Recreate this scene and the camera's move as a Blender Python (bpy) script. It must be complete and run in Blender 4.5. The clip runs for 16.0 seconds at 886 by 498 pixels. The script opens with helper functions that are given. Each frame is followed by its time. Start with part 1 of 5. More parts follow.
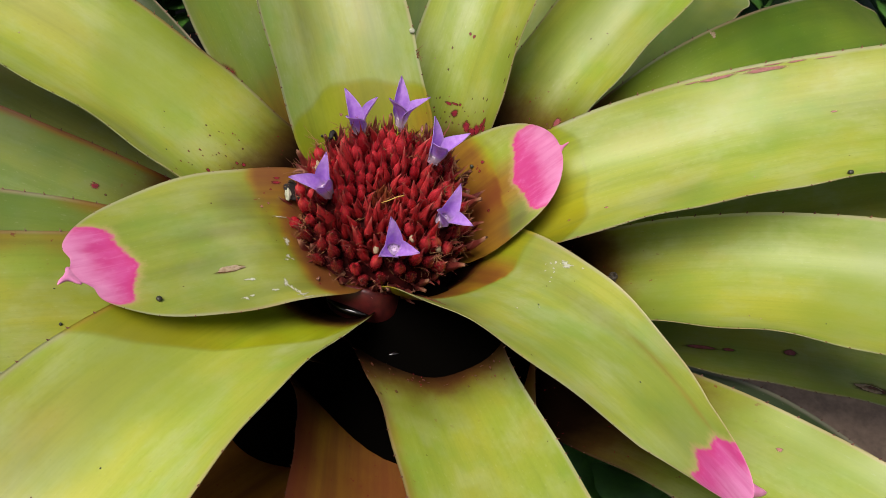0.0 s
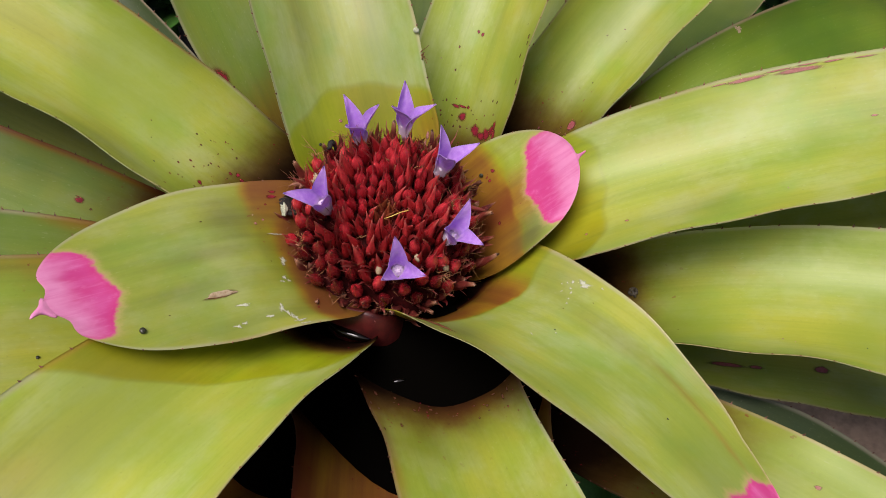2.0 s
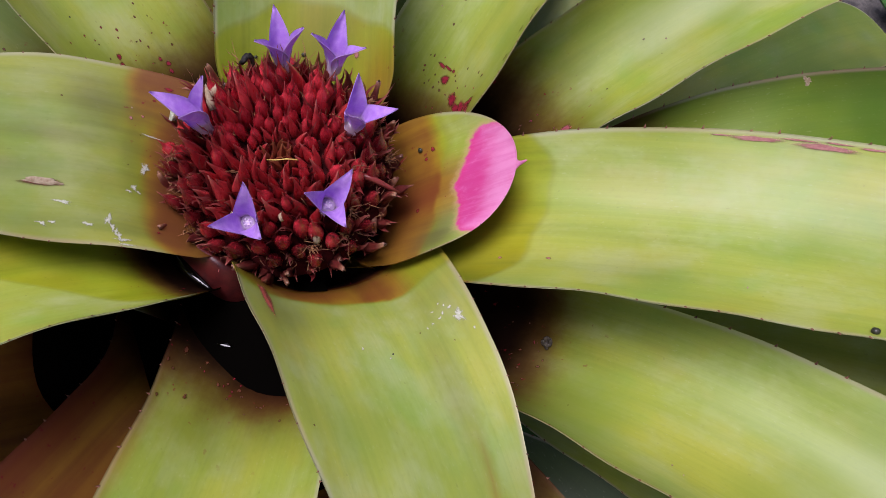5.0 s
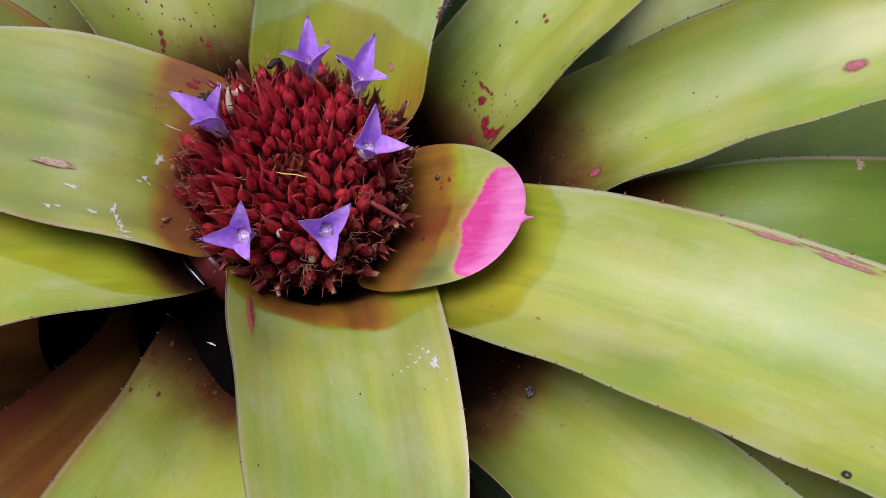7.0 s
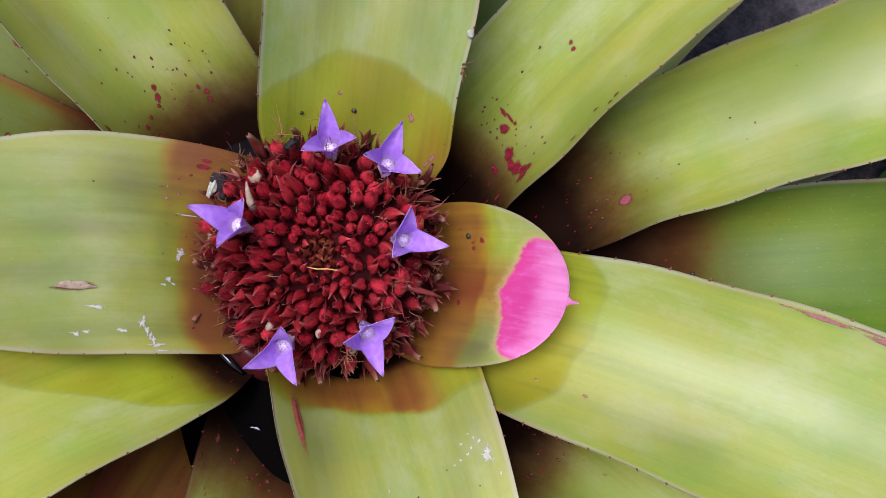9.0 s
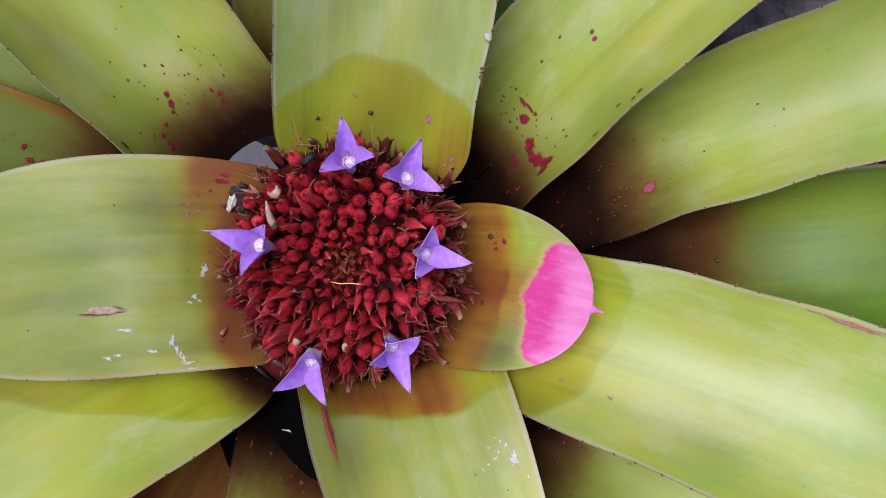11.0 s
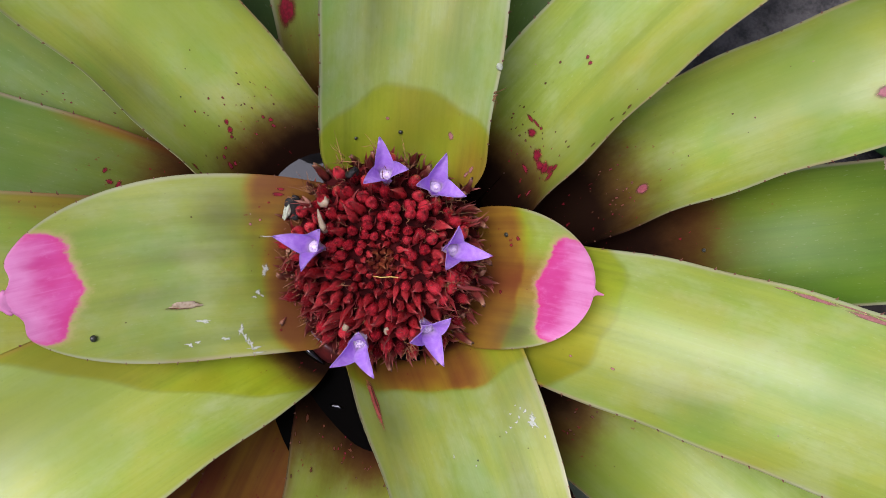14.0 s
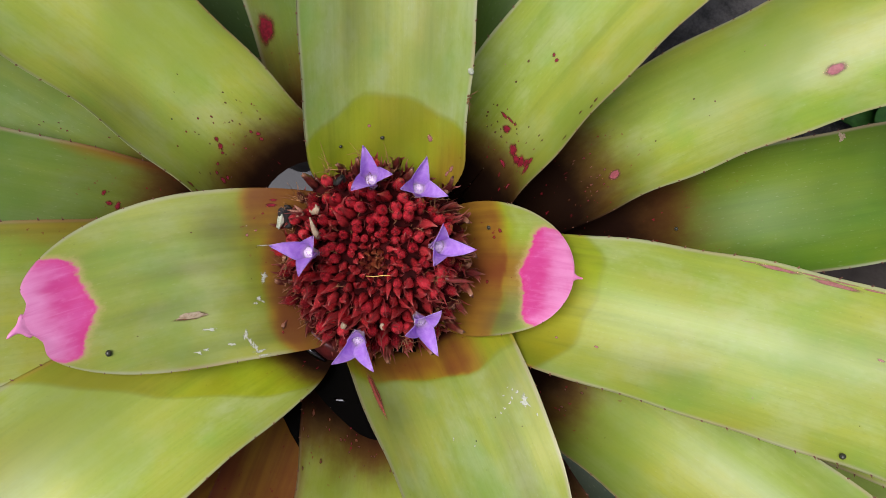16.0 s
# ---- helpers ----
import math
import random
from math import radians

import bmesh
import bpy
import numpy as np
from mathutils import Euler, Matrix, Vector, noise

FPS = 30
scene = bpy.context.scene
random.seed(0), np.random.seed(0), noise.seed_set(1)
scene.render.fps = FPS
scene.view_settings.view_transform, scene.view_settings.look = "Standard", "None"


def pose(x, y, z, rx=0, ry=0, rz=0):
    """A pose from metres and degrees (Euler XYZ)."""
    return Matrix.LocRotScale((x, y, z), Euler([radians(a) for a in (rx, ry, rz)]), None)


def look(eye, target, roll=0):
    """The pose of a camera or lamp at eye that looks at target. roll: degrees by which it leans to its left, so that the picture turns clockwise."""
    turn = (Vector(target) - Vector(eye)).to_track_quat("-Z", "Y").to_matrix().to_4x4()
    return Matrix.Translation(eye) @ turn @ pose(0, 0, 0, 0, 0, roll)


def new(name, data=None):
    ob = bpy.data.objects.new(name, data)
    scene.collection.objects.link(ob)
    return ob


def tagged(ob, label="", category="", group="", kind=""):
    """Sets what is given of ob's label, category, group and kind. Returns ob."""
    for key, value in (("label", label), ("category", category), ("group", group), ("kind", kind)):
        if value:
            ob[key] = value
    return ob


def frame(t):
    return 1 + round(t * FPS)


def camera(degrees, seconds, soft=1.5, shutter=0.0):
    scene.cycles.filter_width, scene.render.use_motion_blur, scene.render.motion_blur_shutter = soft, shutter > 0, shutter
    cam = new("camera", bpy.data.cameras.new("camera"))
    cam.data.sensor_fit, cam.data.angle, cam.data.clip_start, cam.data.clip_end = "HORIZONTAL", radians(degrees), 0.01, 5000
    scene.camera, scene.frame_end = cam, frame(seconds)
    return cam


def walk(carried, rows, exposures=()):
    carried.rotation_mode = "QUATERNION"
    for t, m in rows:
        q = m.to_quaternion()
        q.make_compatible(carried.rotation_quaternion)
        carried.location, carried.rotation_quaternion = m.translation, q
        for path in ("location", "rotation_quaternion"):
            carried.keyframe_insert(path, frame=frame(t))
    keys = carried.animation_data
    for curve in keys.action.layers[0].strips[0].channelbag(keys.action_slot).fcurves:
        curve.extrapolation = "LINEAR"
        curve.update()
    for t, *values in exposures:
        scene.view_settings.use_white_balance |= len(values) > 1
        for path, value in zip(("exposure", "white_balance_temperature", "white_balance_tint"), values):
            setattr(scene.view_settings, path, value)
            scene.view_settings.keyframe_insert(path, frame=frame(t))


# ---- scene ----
# ---- camera ----
cam = camera(58.36, 16.0, soft=0.5)
PATH = [
    (0, 0.0207, -0.1942, 0.5044, 33.11, -0.32, -0.27),
    (0.5, 0.0181, -0.1829, 0.5004, 32.23, -0.09, -0.37),
    (1, 0.0177, -0.1699, 0.5029, 32.36, 0.79, -0.19),
    (1.5, 0.0185, -0.1691, 0.4985, 32.54, 1.30, -0.22),
    (2, 0.0210, -0.1713, 0.4919, 32.08, 0.39, -0.29),
    (2.5, 0.0375, -0.1650, 0.4840, 32.53, 0.42, 1.31),
    (3, 0.0548, -0.1588, 0.4684, 33.38, 0.79, 4.85),
    (3.5, 0.0650, -0.1521, 0.4622, 31.95, -0.83, 8.81),
    (4, 0.0701, -0.1416, 0.4634, 30.01, -2.85, 12.77),
    (4.2, 0.0757, -0.1393, 0.4612, 29.86, -3.00, 14.13),
    (6.3, 0.1013, -0.0970, 0.4534, 26.28, -1.50, 29.44),
    (6.5, 0.1020, -0.0953, 0.4548, 26.00, -1.80, 30.19),
    (7, 0.0992, -0.0882, 0.4673, 24.08, -2.42, 31.22),
    (7.5, 0.0852, -0.0769, 0.4743, 21.41, -3.04, 30.91),
    (8, 0.0683, -0.0574, 0.4698, 18.05, -3.10, 29.90),
    (8.5, 0.0524, -0.0378, 0.4779, 14.96, -3.08, 28.36),
    (9, 0.0441, -0.0321, 0.4828, 12.23, -3.01, 27.12),
    (9.5, 0.0390, -0.0212, 0.4847, 9.98, -2.59, 26.41),
    (10, 0.0388, -0.0139, 0.4852, 8.34, -1.97, 25.96),
    (10.2, 0.0341, -0.0111, 0.4866, 7.72, -1.83, 25.85),
    (12.3, 0.0292, -0.0058, 0.4857, 5.88, -0.04, 25.57),
    (12.5, 0.0314, -0.0073, 0.4899, 5.98, 0.30, 25.45),
    (13, 0.0320, -0.0111, 0.5024, 6.31, 0.01, 25.10),
    (13.5, 0.0314, -0.0154, 0.5165, 6.58, -0.42, 24.68),
    (14, 0.0286, -0.0176, 0.5293, 6.80, -0.50, 24.09),
    (14.5, 0.0271, -0.0215, 0.5469, 7.16, -0.85, 23.02),
    (14.8, 0.0255, -0.0273, 0.5577, 7.29, -1.09, 22.08),
    (15, 0.0266, -0.0310, 0.5655, 7.20, -0.86, 21.78),
    (15.5, 0.0282, -0.0301, 0.5628, 6.48, -0.94, 20.69),
    (16, 0.0292, -0.0159, 0.5477, 5.92, -0.75, 20.06),
]
walk(cam, [(t, pose(x, y, z, rx, ry, rz)) for t, x, y, z, rx, ry, rz in PATH],
     [(0.0, 0.07, 6560, 16), (2.5, 0.02, 6350, 21), (4.0, -0.04, 5950, 27), (7.0, 0.08, 5640, 34), (10.0, 0.13, 5460, 34), (13.0, 0.07, 5480, 28), (16.0, 0.01, 5900, 18)])

# ---- world, sun ----
world = bpy.data.worlds.new("overcast_sky")
scene.world = world
world.use_nodes = True
_wn, _wl = world.node_tree.nodes, world.node_tree.links
_wn.clear()
_sky = _wn.new("ShaderNodeTexSky")
_sky.sky_type, _sky.sun_disc = "NISHITA", False
_sky.sun_elevation, _sky.sun_rotation = radians(77), radians(-118)
_sky.air_density, _sky.dust_density, _sky.ozone_density = 1.0, 6.0, 1.0
_bg = _wn.new("ShaderNodeBackground")
_bg.inputs["Strength"].default_value = 0.072
_wo = _wn.new("ShaderNodeOutputWorld")
_wl.new(_sky.outputs["Color"], _bg.inputs["Color"])
_wl.new(_bg.outputs["Background"], _wo.inputs["Surface"])

_sd = bpy.data.lights.new("sun", "SUN")
_sd.energy, _sd.angle, _sd.color = 3.6, radians(32), (1.0, 0.96, 0.9)
_sun = new("sun", _sd)
_sun.matrix_world = look((-0.19, -0.10, 0.95), (0, 0, 0))


# ---- materials ----
class Nodes:
    """A small helper for node materials."""

    def __init__(self, name, rough=0.5, spec=0.5):
        self.mat = bpy.data.materials.new(name)
        self.mat.use_nodes = True
        self.tree = self.mat.node_tree
        self.bsdf = self.tree.nodes["Principled BSDF"]
        self.bsdf.inputs["Roughness"].default_value = rough
        self.bsdf.inputs["Specular IOR Level"].default_value = spec

    def node(self, kind, **props):
        n = self.tree.nodes.new(kind)
        for k, v in props.items():
            if k == "operation":
                n.operation = v
            elif k == "data_type":
                n.data_type = v
            elif k == "blend_type":
                n.blend_type = v
            elif k == "attribute_name":
                n.attribute_name = v
        return n

    def plug(self, socket, value):
        if isinstance(value, bpy.types.NodeSocket):
            self.tree.links.new(value, socket)
        elif isinstance(value, (tuple, list)) and socket.type == "RGBA":
            socket.default_value = (*value[:3], 1.0)
        else:
            socket.default_value = value

    def math(self, op, a, b=0.0, clamp=False):
        n = self.node("ShaderNodeMath", operation=op)
        n.use_clamp = clamp
        self.plug(n.inputs[0], a)
        self.plug(n.inputs[1], b)
        return n.outputs[0]

    def mix(self, fac, a, b, blend="MIX"):
        n = self.node("ShaderNodeMix", data_type="RGBA", blend_type=blend)
        n.clamp_factor = True
        self.plug(n.inputs["Factor"], fac)
        self.plug(n.inputs["A"] if n.inputs["A"].type == "RGBA" else n.inputs[6], a)
        self.plug(n.inputs[7], b)
        return n.outputs[2]

    def attr(self, name, out="Fac"):
        return self.node("ShaderNodeAttribute", attribute_name=name).outputs[out]

    def coords(self):
        return self.node("ShaderNodeTexCoord").outputs["Object"]

    def scaled(self, vec, x, y, z, offset=None):
        n = self.node("ShaderNodeMapping")
        self.plug(n.inputs["Vector"], vec)
        n.inputs["Scale"].default_value = (x, y, z)
        if offset is not None:
            self.plug(n.inputs["Location"], offset)
        return n.outputs[0]

    def noise(self, vec, scale, detail=3.0, rough=0.55):
        n = self.node("ShaderNodeTexNoise")
        self.plug(n.inputs["Vector"], vec)
        n.inputs["Scale"].default_value = scale
        n.inputs["Detail"].default_value = detail
        n.inputs["Roughness"].default_value = rough
        return n.outputs["Fac"]

    def ramp(self, fac, lo, hi):
        n = self.node("ShaderNodeMapRange")
        n.interpolation_type = "SMOOTHSTEP"
        self.plug(n.inputs["Value"], fac)
        n.inputs["From Min"].default_value, n.inputs["From Max"].default_value = lo, hi
        return n.outputs["Result"]

    def random(self):
        return self.node("ShaderNodeObjectInfo").outputs["Random"]

    def island(self):
        return self.node("ShaderNodeNewGeometry").outputs["Random Per Island"]

    def bump(self, height, strength, distance):
        n = self.node("ShaderNodeBump")
        n.inputs["Strength"].default_value, n.inputs["Distance"].default_value = strength, distance
        self.plug(n.inputs["Height"], height)
        self.plug(self.bsdf.inputs["Normal"], n.outputs["Normal"])

    def color(self, value):
        self.plug(self.bsdf.inputs["Base Color"], value)

    def rough(self, value):
        self.plug(self.bsdf.inputs["Roughness"], value)


def leaf_material(name, lime, deep, yellow, bloom, spec=0.48):
    """Strap leaf: lengthwise streaks, cloudy patches, waterline stain, red base with painted shade, pink tip, pale
    margin.
    """
    m = Nodes(name, 0.35, spec)
    co = m.attr("leafco", "Vector")
    shift = m.node("ShaderNodeCombineXYZ")
    rnd = m.random()
    m.plug(shift.inputs[0], m.math("MULTIPLY", rnd, 7.0))
    m.plug(shift.inputs[1], m.math("MULTIPLY", rnd, 31.0))
    off = shift.outputs[0]
    cloud = m.noise(m.scaled(co, 30, 9, 1, off), 1.0, 3)
    streak = m.noise(m.scaled(co, 140, 6, 1, off), 1.0, 4, 0.6)
    fine = m.noise(m.scaled(co, 1500, 14, 1, off), 1.0, 2)
    vein = m.noise(m.scaled(co, 620, 4, 1, off), 1.0, 3, 0.6)
    patch = m.noise(m.scaled(co, 55, 28, 1, off), 1.0, 4, 0.65)
    grain = m.noise(m.scaled(co, 900, 500, 1, off), 1.0, 2)
    col = m.mix(m.math("MULTIPLY", m.ramp(cloud, 0.36, 0.66), 0.8), lime, yellow)
    col = m.mix(m.math("MULTIPLY", m.ramp(streak, 0.42, 0.75), 0.42), col, deep)
    col = m.mix(m.math("MULTIPLY", m.ramp(patch, 0.42, 0.7), 0.55), col, bloom)
    col = m.mix(m.math("MULTIPLY", m.ramp(fine, 0.45, 0.7), 0.07), col, deep)
    col = m.mix(m.math("MULTIPLY", m.ramp(vein, 0.48, 0.68), 0.10), col, deep)
    col = m.mix(m.math("MULTIPLY", m.ramp(vein, 0.5, 0.32), 0.07), col, bloom)
    teal = m.noise(m.scaled(co, 34, 24, 1, off), 1.0, 3, 0.6)
    col = m.mix(m.math("MULTIPLY", m.ramp(teal, 0.5, 0.68), 0.3), col, m.mix(1.0, deep, (0.85, 1.35, 1.9), "MULTIPLY"))
    col = m.mix(m.math("MULTIPLY", m.ramp(teal, 0.46, 0.3), 0.28), col, m.mix(1.0, yellow, (1.02, 0.84, 0.8), "MULTIPLY"))
    col = m.mix(m.math("MULTIPLY", m.ramp(grain, 0.5, 0.75), 0.08), col, (0.10, 0.12, 0.02))
    dots = m.noise(m.scaled(co, 800, 620, 1, off), 1.0, 1, 0.4)
    col = m.mix(m.math("MULTIPLY", m.ramp(dots, 0.75, 0.79), 0.18), col, (0.09, 0.07, 0.02))
    scurf = m.noise(m.scaled(co, 1100, 420, 1, off), 1.0, 2, 0.5)
    col = m.mix(m.math("MULTIPLY", m.ramp(scurf, 0.62, 0.75), 0.1), col, (0.5, 0.52, 0.36))
    edge = m.attr("edge")
    big = m.noise(m.scaled(co, 16, 13, 1, off), 1.0, 2)
    col = m.mix(m.math("MULTIPLY", m.ramp(big, 0.46, 0.66), 0.6), col, deep)
    rim = m.math("ADD", edge, m.math("MULTIPLY", m.math("SUBTRACT", streak, 0.5), 0.02))
    col = m.mix(m.math("MULTIPLY", m.ramp(rim, 0.94, 0.985), 0.5), col, m.mix(m.ramp(big, 0.4, 0.6), (0.43, 0.41, 0.30), (0.42, 0.27, 0.20)))
    stain = m.ramp(m.attr("stain"), 0.45, 0.55)
    dye = m.mix(m.ramp(big, 0.4, 0.62), (0.90, 0.90, 0.12), (0.84, 0.68, 0.14))
    stained = m.mix(1.0, col, dye, "MULTIPLY")
    stained = m.mix(m.math("MULTIPLY", m.ramp(streak, 0.5, 0.75), 0.3), stained, (0.10, 0.10, 0.008))
    line = m.math("MULTIPLY", m.ramp(stain, 0.02, 0.5), m.ramp(stain, 0.98, 0.5))
    col = m.mix(m.math("MULTIPLY", stain, 0.95), col, stained)
    col = m.mix(m.math("MULTIPLY", line, 0.12), col, (0.13, 0.13, 0.02))
    blot = m.noise(m.scaled(co, 120, 70, 1, off), 1.0, 5, 0.7)
    rust = m.math("ADD", m.attr("rust"), m.math("MULTIPLY", m.math("SUBTRACT", m.math("ADD", m.math("MULTIPLY", blot, 0.4), m.math("MULTIPLY", big, 0.6)), 0.5), 0.7))
    rusty = m.mix(m.ramp(streak, 0.38, 0.62), (0.30, 0.135, 0.012), (0.21, 0.075, 0.012))
    col = m.mix(m.math("MULTIPLY", m.ramp(rust, 0.2, 0.8), 0.82), col, rusty)
    col = m.mix(m.math("MULTIPLY", m.ramp(rust, 0.62, 1.1), 0.8), col, (0.15, 0.026, 0.013))
    smoke = m.math("MULTIPLY", m.attr("smoke"), m.math("ADD", 0.35, m.math("MULTIPLY", streak, 1.1)))
    col = m.mix(smoke, col, (0.10, 0.092, 0.032))
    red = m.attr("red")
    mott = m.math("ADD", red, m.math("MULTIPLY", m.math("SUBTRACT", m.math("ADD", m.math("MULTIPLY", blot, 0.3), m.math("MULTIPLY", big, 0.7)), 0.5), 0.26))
    # Olive and maroon are pigment; the near-black innermost part is painted shade.
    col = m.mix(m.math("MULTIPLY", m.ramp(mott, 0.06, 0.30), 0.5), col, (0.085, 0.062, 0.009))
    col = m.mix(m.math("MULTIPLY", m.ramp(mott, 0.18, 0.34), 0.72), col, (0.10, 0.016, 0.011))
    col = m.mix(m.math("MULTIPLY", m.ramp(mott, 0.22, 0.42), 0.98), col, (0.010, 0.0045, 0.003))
    fleck = m.noise(m.scaled(co, 330, 240, 1, off), 1.0, 3, 0.6)
    near = m.ramp(m.math("MAXIMUM", red, m.math("MULTIPLY", m.attr("rust"), 0.4)), 0.02, 0.3)
    col = m.mix(m.math("MULTIPLY", m.math("MULTIPLY", m.ramp(fleck, 0.66, 0.71), near), 0.85), col, (0.17, 0.010, 0.018))
    pink = m.attr("pink")
    fringe = m.noise(m.scaled(co, 420, 240, 1, off), 1.0, 4, 0.65)
    rag = m.math("ADD", m.math("ADD", m.math("MULTIPLY", streak, 0.35), m.math("MULTIPLY", blot, 0.35)), m.math("MULTIPLY", fringe, 0.5))
    jag = m.math("ADD", pink, m.math("MULTIPLY", m.math("MULTIPLY", m.math("SUBTRACT", rag, 0.6), 1.3), m.ramp(pink, 0.0, 0.12)))
    col = m.mix(m.math("MULTIPLY", m.ramp(jag, 0.0, 0.48), 0.55), col, (0.50, 0.36, 0.15))
    wide = m.noise(m.scaled(co, 150, 45, 1, off), 1.0, 3, 0.6)
    blush = m.attr("blush")
    ray = m.noise(m.scaled(co, 420, 22, 1, off), 1.0, 3, 0.6)
    rosy = m.mix(m.ramp(wide, 0.3, 0.7), (0.52, 0.045, 0.20), (0.58, 0.085, 0.28))
    rosy = m.mix(m.math("MULTIPLY", m.ramp(m.math("ADD", blush, m.math("MULTIPLY", m.math("SUBTRACT", wide, 0.5), 0.8)), 0.3, 1.0), 0.8), rosy, (0.70, 0.27, 0.47))
    rosy = m.mix(m.math("MULTIPLY", m.ramp(ray, 0.45, 0.68), 0.3), rosy, (0.50, 0.05, 0.22))
    rosy = m.mix(m.math("MULTIPLY", m.ramp(ray, 0.5, 0.3), 0.25), rosy, (0.72, 0.30, 0.50))
    rosy = m.mix(m.math("MULTIPLY", m.ramp(edge, 0.93, 1.0), 0.45), rosy, (0.72, 0.36, 0.42))
    rosy = m.mix(m.math("MULTIPLY", m.ramp(jag, 1.0, 0.55), 0.5), rosy, (0.55, 0.03, 0.17))
    rosy = m.mix(m.math("MULTIPLY", m.ramp(fringe, 0.52, 0.7), 0.12), rosy, (0.74, 0.33, 0.52))
    col = m.mix(m.ramp(jag, 0.34, 0.60), col, rosy)
    m.color(col)
    wet = m.math("ADD", 0.38, m.math("MULTIPLY", patch, 0.16))
    m.rough(m.math("SUBTRACT", wet, m.math("MULTIPLY", stain, 0.1)))
    # The sheen fades out along with the painted dark base.
    m.plug(m.bsdf.inputs["Specular IOR Level"], m.math("MULTIPLY", spec, m.math("SUBTRACT", 1.0, m.math("MULTIPLY", m.ramp(red, 0.06, 0.3), 1.0))))
    ht = m.math("ADD", m.math("MULTIPLY", fine, 0.6), m.math("ADD", m.math("MULTIPLY", streak, 0.6), m.math("MULTIPLY", vein, 0.9)))
    m.bump(ht, 0.05, 0.0005)
    return m.mat


def plain_material(name, a, b, scale, rough=0.6, spec=0.4, bump=0.0, by_island=False):
    """Two tones mixed by noise at two scales."""
    m = Nodes(name, rough, spec)
    co = m.coords()
    n1, n2 = m.noise(co, scale, 4), m.noise(co, scale * 7, 3)
    col = m.mix(m.ramp(m.math("ADD", m.math("MULTIPLY", n1, 0.7), m.math("MULTIPLY", n2, 0.3)), 0.35, 0.65), a, b)
    if by_island:
        col = m.mix(m.math("MULTIPLY", m.island(), 0.5), col, b)
    m.color(col)
    if bump:
        m.bump(m.math("ADD", n1, m.math("MULTIPLY", n2, 0.4)), 0.6, bump)
    return m.mat


def spot_material(name, a, b, scale, ragged=0.55, ring=None, thin=0.0, soft=0.62):
    """A discoloured spot whose rim fades into the blade."""
    m = Nodes(name, 0.5, 0.4)
    co = m.coords()
    n1, n2 = m.noise(co, scale, 3), m.noise(co, scale * 2.6, 3, 0.65)
    col = m.mix(m.ramp(n1, 0.35, 0.65), a, b)
    fade = m.attr("fade")
    if ring:
        col = m.mix(m.math("MULTIPLY", m.ramp(fade, 0.55, 0.3), 0.8), col, ring)
    m.color(col)
    worn = m.math("ADD", fade, m.math("MULTIPLY", m.math("SUBTRACT", m.math("ADD", m.math("MULTIPLY", n1, 0.4), m.math("MULTIPLY", n2, 0.6)), 0.5), ragged))
    m.plug(m.bsdf.inputs["Alpha"], m.math("MULTIPLY", m.ramp(worn, 0.04 + thin, soft + thin), 0.92))
    return m.mat


LIME = leaf_material("leaf_lime", (0.25, 0.335, 0.032), (0.155, 0.23, 0.020), (0.350, 0.355, 0.038), (0.36, 0.41, 0.16))
PALE = leaf_material("leaf_pale_lime", (0.33, 0.405, 0.045), (0.215, 0.30, 0.030), (0.44, 0.435, 0.058), (0.44, 0.50, 0.22))
MOSS = leaf_material("leaf_moss", (0.25, 0.33, 0.038), (0.155, 0.23, 0.026), (0.365, 0.37, 0.048), (0.36, 0.42, 0.19))
SAGE = leaf_material("leaf_sage", (0.235, 0.315, 0.05), (0.15, 0.225, 0.035), (0.35, 0.36, 0.06), (0.33, 0.39, 0.19))
# Darkened copies of the green for lower leaves, with their shade in the colour.
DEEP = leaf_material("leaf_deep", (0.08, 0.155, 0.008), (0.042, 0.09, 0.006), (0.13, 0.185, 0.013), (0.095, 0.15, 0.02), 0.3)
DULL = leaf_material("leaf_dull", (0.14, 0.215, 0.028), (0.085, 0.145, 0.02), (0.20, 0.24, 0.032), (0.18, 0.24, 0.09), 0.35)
SHADED = leaf_material("leaf_shaded_green", (0.090, 0.170, 0.008), (0.048, 0.10, 0.006), (0.145, 0.205, 0.012), (0.105, 0.17, 0.022), 0.22)
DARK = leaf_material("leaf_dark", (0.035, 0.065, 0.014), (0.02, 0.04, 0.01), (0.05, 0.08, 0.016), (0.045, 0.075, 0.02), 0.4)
RUSSET = leaf_material("leaf_russet", (0.085, 0.058, 0.010), (0.045, 0.018, 0.007), (0.14, 0.10, 0.015), (0.085, 0.068, 0.02), 0.3)

THORN = plain_material("spine_brown", (0.26, 0.11, 0.065), (0.09, 0.035, 0.022), 900, 0.5)
RED_SPOT = spot_material("red_blotch", (0.27, 0.012, 0.03), (0.15, 0.008, 0.016), 900)
PINK_SPOT = spot_material("pink_blotch", (0.38, 0.17, 0.14), (0.31, 0.11, 0.10), 900)
MAROON = plain_material("maroon_bract", (0.085, 0.010, 0.009), (0.035, 0.005, 0.005), 250, 0.45)
CORE = plain_material("head_core", (0.06, 0.005, 0.005), (0.02, 0.003, 0.003), 400, 0.9, 0.1)
ROSE_SPOT = spot_material("rose_blotch", (0.34, 0.095, 0.10), (0.25, 0.06, 0.065), 700, 0.5, (0.20, 0.035, 0.04))
BROWN_SPOT = spot_material("brown_blotch", (0.10, 0.026, 0.012), (0.14, 0.045, 0.018), 900)
SPLIT_SPOT = spot_material("split_rim", (0.50, 0.12, 0.085), (0.36, 0.06, 0.05), 900)
SCAR = plain_material("dry_scar", (0.42, 0.34, 0.22), (0.26, 0.18, 0.10), 700, 0.8, bump=0.0003)
